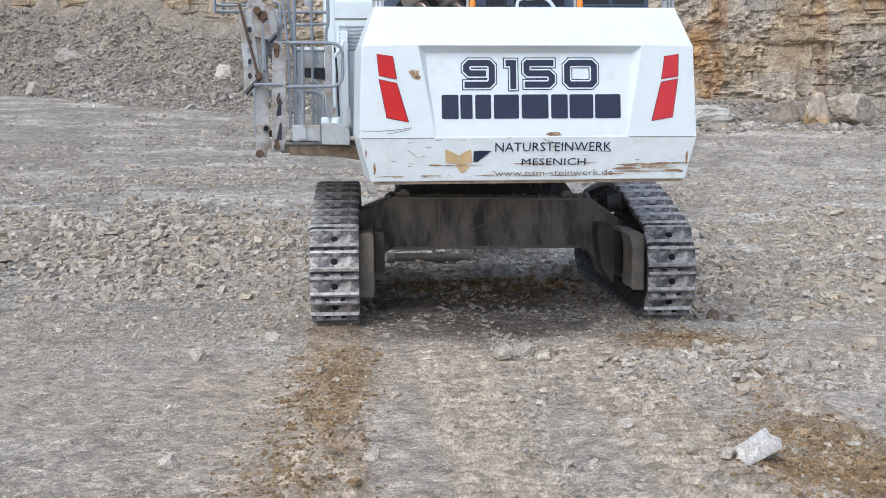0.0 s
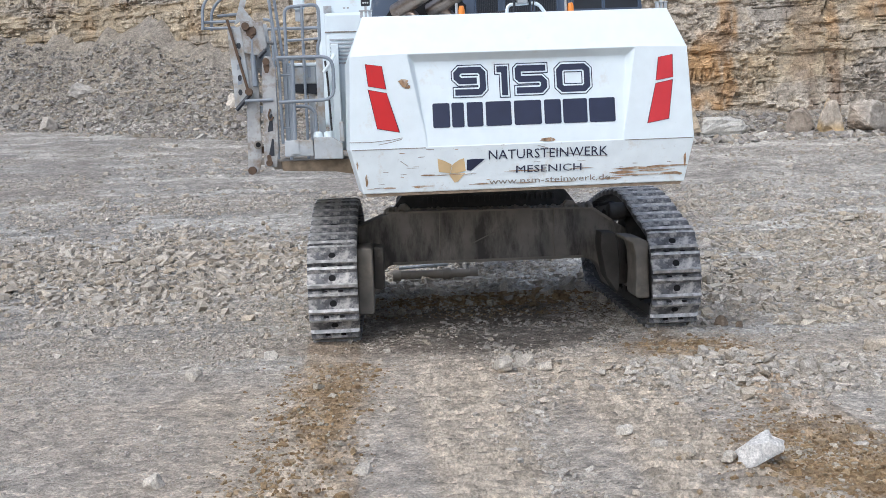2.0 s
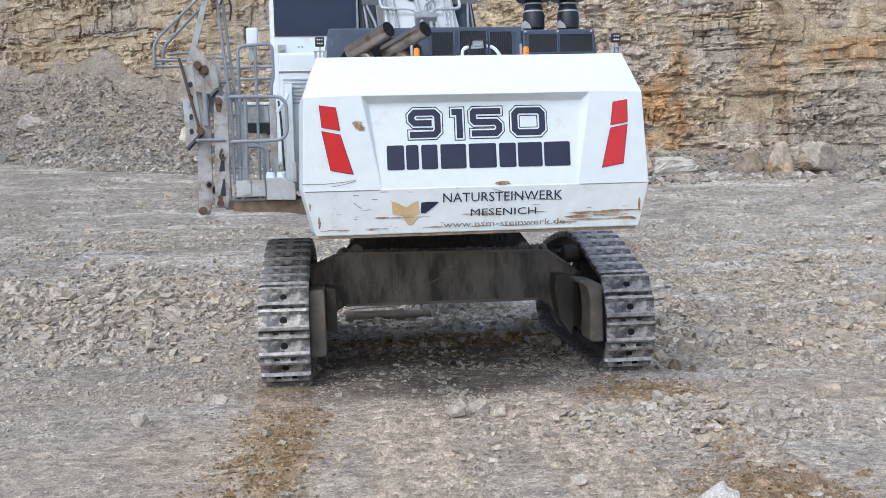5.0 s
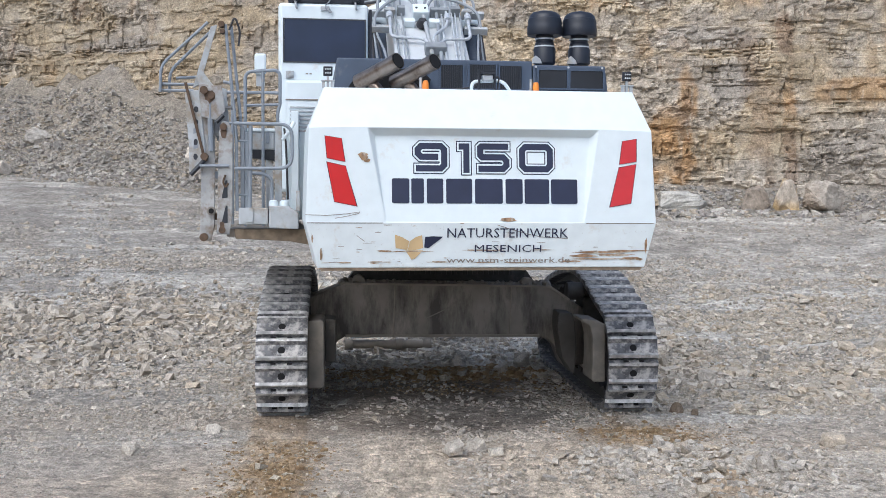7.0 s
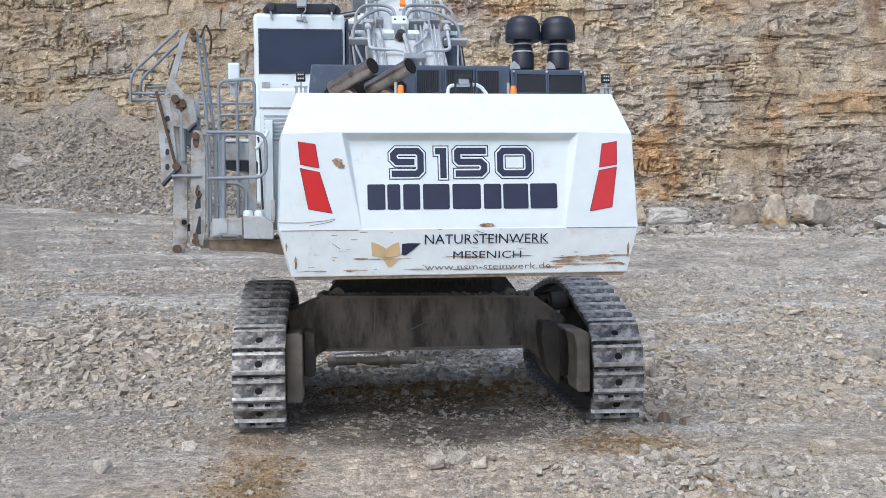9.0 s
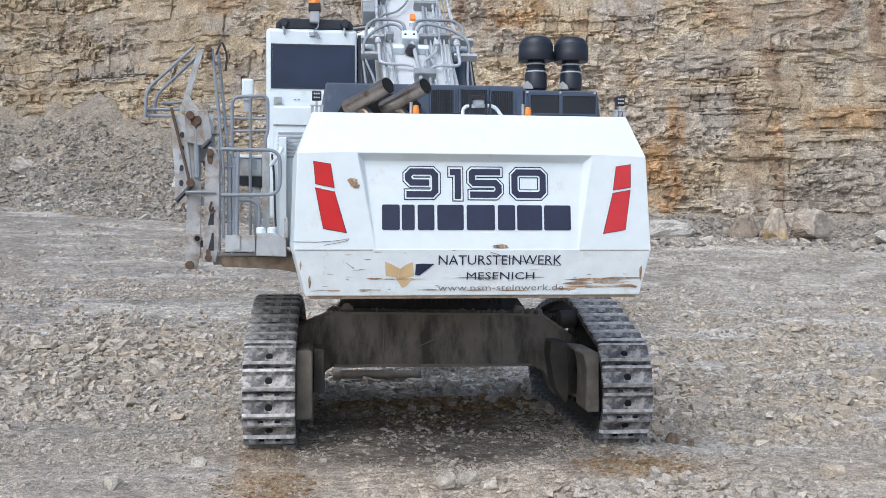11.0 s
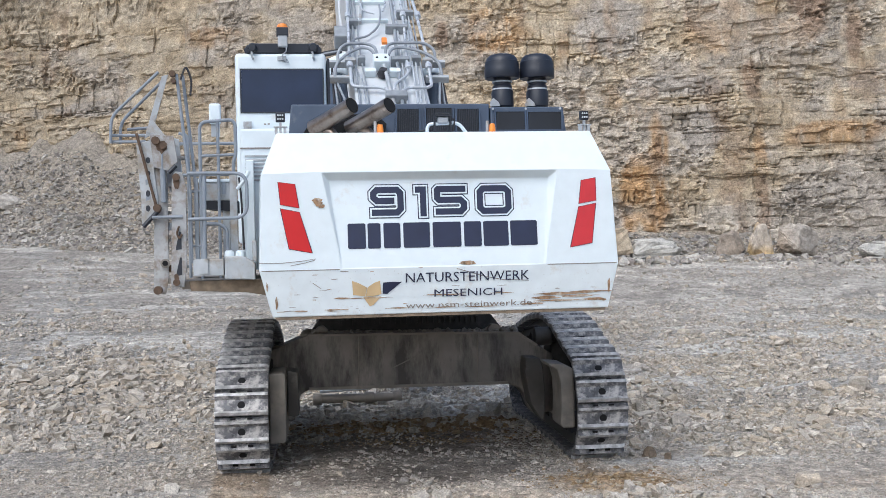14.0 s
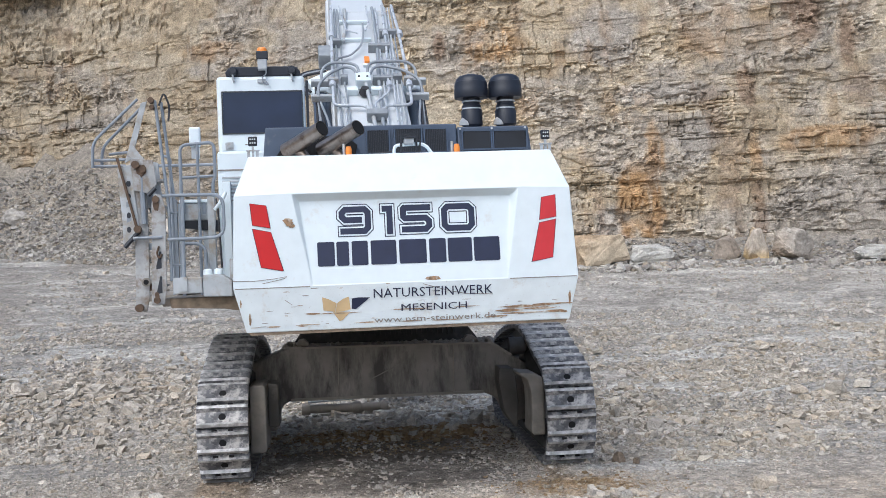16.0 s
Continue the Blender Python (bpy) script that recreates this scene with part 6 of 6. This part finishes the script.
upper("rust_bloom", prism(rust_blot(-2.87, 3.88, 0.065, 0.075, 5), LY - 0.06, LY - 0.056), RUSTY, ladder)
upper("rust_bloom", prism(rust_blot(-2.72, 3.50, 0.035, 0.10, 6), LY - 0.066, LY - 0.062), RUSTY, ladder)
upper("rust_bloom", prism(rust_blot(-2.93, 3.20, 0.035, 0.06, 7), LY - 0.026, LY - 0.022), RUSTY, ladder)
upper("rust_bloom", prism(rust_blot(-2.74, 2.46, 0.035, 0.06, 8), LY - 0.066, LY - 0.062), RUSTY, ladder)
# dark sheets on the swing plate: shade of its holes as colour
for z in (3.22, 3.38, 3.60, 3.74):
    upper("plate_hole", prism(rust_blot(-3.03 + 0.02 * (z - 3.2), z, 0.024, 0.034, int(z * 100), 0.1), LY - 0.025, LY - 0.0215), LOUVRE, ladder)
upper("hose", tube([(-2.66, LY + 0.02, 4.62), (-2.60, LY + 0.02, 4.78), (-2.54, LY + 0.04, 4.62), (-2.56, LY + 0.04, 4.45)], 0.012, 6, corner=0.06), HOSE, ladder)
upper("stop_bar", tube([(-2.98, LY - 0.07, 3.12), (-2.66, LY - 0.07, 3.12)], 0.018, 8), RAIL, ladder)
upper("chain_hook", tube([(-2.70, LY - 0.08, 3.02), (-2.73, LY - 0.08, 2.94), (-2.70, LY - 0.08, 2.88), (-2.67, LY - 0.08, 2.93)], 0.012, 6, corner=0.03), RUSTY, ladder)
upper("pivot_eye", lathe([(0.05, -0.02), (0.05, 0.03)], (-2.86, LY - 0.02, 2.62), "y", 14), GUARD, ladder)
# black disc painted in for the shade of the eye's bore
upper("pivot_hole", lathe([(0.03, -0.02), (0.03, 0.0)], (-2.86, LY - 0.026, 2.62), "y", 12), BLACK, ladder)
upper("gas_strut", tube([(-3.13, LY - 0.05, 4.03), (-2.94, LY - 0.05, 3.24)], 0.016, 8), RUSTY, ladder)
upper("gas_strut", tube([(-2.87, LY - 0.03, 3.88), (-2.86, LY - 0.03, 3.28)], 0.030, 8), RAIL, ladder)
upper("flat_link", prism([(-2.86, 4.66), (-2.79, 4.68), (-2.98, 4.02), (-3.06, 3.98)], LY + 0.03, LY + 0.05), GREY, ladder, bevel=0.004)
upper("flat_link", prism([(-3.03, 4.08), (-2.96, 4.18), (-2.80, 3.96), (-2.86, 3.90)], LY - 0.02, LY + 0.0), GREY, ladder, bevel=0.004)
for dy, k in ((0.0, 0.0), (0.10, 0.085)):
    upper("hand_rail", tube([(-2.89 + k * 0.3, LY + dy, 4.70 - k), (-3.40 + k, LY + dy, 4.22 - k * 0.6), (-3.41 + k, LY + dy, 3.93)], 0.017, 10, corner=0.10), RAIL, ladder, smooth_angle=50)
upper("hand_rail", tube([(-3.40, LY + 0.05, 4.02), (-3.05, LY + 0.05, 4.02)], 0.017, 8), RAIL, ladder)
upper("hand_rail", tube([(-3.40, LY + 0.05, 3.95), (-3.05, LY + 0.05, 3.95)], 0.017, 8), RAIL, ladder)
upper("hand_rail", tube([(-3.26, LY + 0.2, 4.10), (-3.0, LY + 0.2, 4.12)], 0.017, 8, corner=0.04), RAIL, ladder)
upper("knuckle", lathe([(0.035, -0.05), (0.035, 0.05)], (-2.74, LY, 4.68), "y", 10, lathe([(0.028, -0.06), (0.028, 0.05)], (-2.73, LY, 4.60), "y", 10)), RUSTY, ladder)
for dx, dy in ((0.0, 0.0), (0.055, 0.12)):
    upper("ladder_pole", tube([(-2.70 + dx, LY + dy, 4.68), (-2.61 + dx, LY + dy, 3.75), (-2.585 + dx, LY + dy, 3.45), (-2.58 + dx, LY + dy, 2.62)], 0.018, 10, corner=0.1), RAIL, ladder, smooth_angle=50)
for z in (2.8, 3.1, 3.4):
    upper("rung", tube([(-2.58, LY + 0.06, z), (-2.44, LY + 0.06, z)], 0.014, 8), RAIL, ladder)
upper("side_channel", block(-2.545, -2.50, LY + 0.05, LY + 0.12, 2.65, 3.55, block(-2.49, -2.45, LY + 0.05, LY + 0.12, 2.65, 3.5)), RAIL, ladder, bevel=0.006)

# platform beside the counterweight
platform = upper("platform", block(-2.70, -1.72, 1.3, 3.4, 2.33, 2.42), BODY_DARK, None, "grey walkway platform on a rusty brown bracket", bevel=0.01)
upper("bracket", prism([(-2.62, 2.42), (-1.80, 2.42), (-1.78, 2.24), (-2.0, 2.28), (-2.60, 2.31)], 1.28, 1.34), MUD, platform, bevel=0.01)
upper("toe_box", block(-2.56, -2.235, 1.18, 1.45, 2.47, 2.655), GREY, platform, "pale grey steel toe box", bevel=0.012)
upper("toe_box", prism([(-2.225, 2.43), (-1.90, 2.42), (-1.90, 2.60), (-2.02, 2.68), (-2.225, 2.68)], 1.16, 1.5), GREY, platform, "pale grey steel toe box", bevel=0.012)
for x in (-2.18, -2.06):
    upper("filler_cap", lathe([(0.05, 2.66), (0.055, 2.68), (0.05, 2.73), (0.03, 2.745)], (x, 1.3, 0), "z", 12), WHITE, platform, smooth_angle=40)
loop = upper("loop_rail", tube([(-2.60, LY - 0.08, 3.59), (-1.97, LY - 0.08, 3.585), (-1.97, LY - 0.08, 3.10), (-2.60, LY - 0.08, 3.09)], 0.020, 10, corner=0.14), RAIL, platform, smooth_angle=50)
upper("rail_post", tube([(-2.425, LY - 0.06, 3.58), (-2.44, LY - 0.06, 2.52)], 0.023, 10), RAIL, loop, smooth_angle=50)
upper("post_foot", block(-2.48, -2.40, LY - 0.09, LY - 0.05, 2.50, 2.66), GREY, loop)
upper("rail_post", tube([(-2.20, LY + 0.1, 2.68), (-2.20, LY + 0.1, 2.98), (-2.28, LY + 0.1, 3.04), (-2.45, LY + 0.1, 3.045)], 0.020, 10, corner=0.08), RAIL, loop, smooth_angle=50)
upper("upright_channel", block(-2.17, -2.09, LY + 0.2, LY + 0.28, 2.66, 3.60), GREY, platform, bevel=0.006)
upper("cable", tube([(-2.06, LY + 0.1, 3.55), (-2.04, LY + 0.1, 3.35), (-2.02, LY + 0.1, 2.75)], 0.012, 6, corner=0.1), HOSE, platform)
upper("cable", tube([(-2.08, LY + 0.1, 3.42), (-2.0, LY + 0.08, 3.52), (-1.95, LY + 0.1, 3.62)], 0.022, 8, corner=0.06), WHITE, platform)
upper("side_panel", block(-1.99, -1.90, 1.45, 1.6, 2.60, 3.75), WHITE, platform, bevel=0.01)
upper("latch", block(-1.93, -1.88, 1.28, 1.36, 2.62, 2.85), GREY, platform, bevel=0.01)
# frame behind, with its rails and the box
rear_rail = upper("guard_rail", tube([(-2.545, 2.25, 2.42), (-2.545, 2.25, 4.27), (-2.13, 2.25, 4.30), (-2.13, 2.25, 3.88), (-2.16, 2.25, 3.80), (-2.16, 2.25, 2.42)], 0.021, 10, corner=0.09), RAIL, platform, smooth_angle=50)
upper("rail_bar", tube([(-2.335, 2.25, 4.29), (-2.335, 2.25, 2.42)], 0.019, 10), RAIL, rear_rail, smooth_angle=50)
upper("rail_bar", tube([(-2.545, 2.25, 3.87), (-2.13, 2.25, 3.885)], 0.017, 8), RAIL, rear_rail)
for z in (4.09, 3.70):
    upper("rail_bar", tube([(-3.10, 3.0, z), (-2.16, 3.0, z)], 0.020, 8), RAIL, rear_rail)
upper("rail_bar", tube([(-2.86, 3.0, 4.22), (-2.75, 3.0, 4.20), (-2.75, 3.0, 2.42)], 0.019, 8, corner=0.06), RAIL, rear_rail)
upper("rail_bar", tube([(-3.10, 3.0, 4.20), (-3.10, 3.0, 2.45)], 0.019, 8), RAIL, rear_rail)
upper("walkway", block(-3.12, -1.9, 2.6, 4.6, 2.36, 2.42), BODY_DARK, platform)
battery = upper("equipment_box", block(-2.56, -2.20, 2.30, 2.7, 3.34, 3.56), GREY, platform, "grey equipment box with pale lid", bevel=0.015)
upper("box_lid", block(-2.58, -2.18, 2.28, 2.72, 3.56, 3.60), WHITE, battery, bevel=0.01)
upper("box_shelf", prism([(-2.57, 3.34), (-2.12, 3.34), (-2.12, 3.20), (-2.57, 3.26)], 2.28, 2.75), MESH_DARK, battery)
for x in (-2.52, -2.28):
    upper("box_latch", block(x - 0.02, x + 0.02, 2.28, 2.30, 3.42, 3.56), RAIL, battery)
upper("strut", block(-2.30, -2.22, 2.3, 2.4, 2.42, 3.34), GREY, battery)
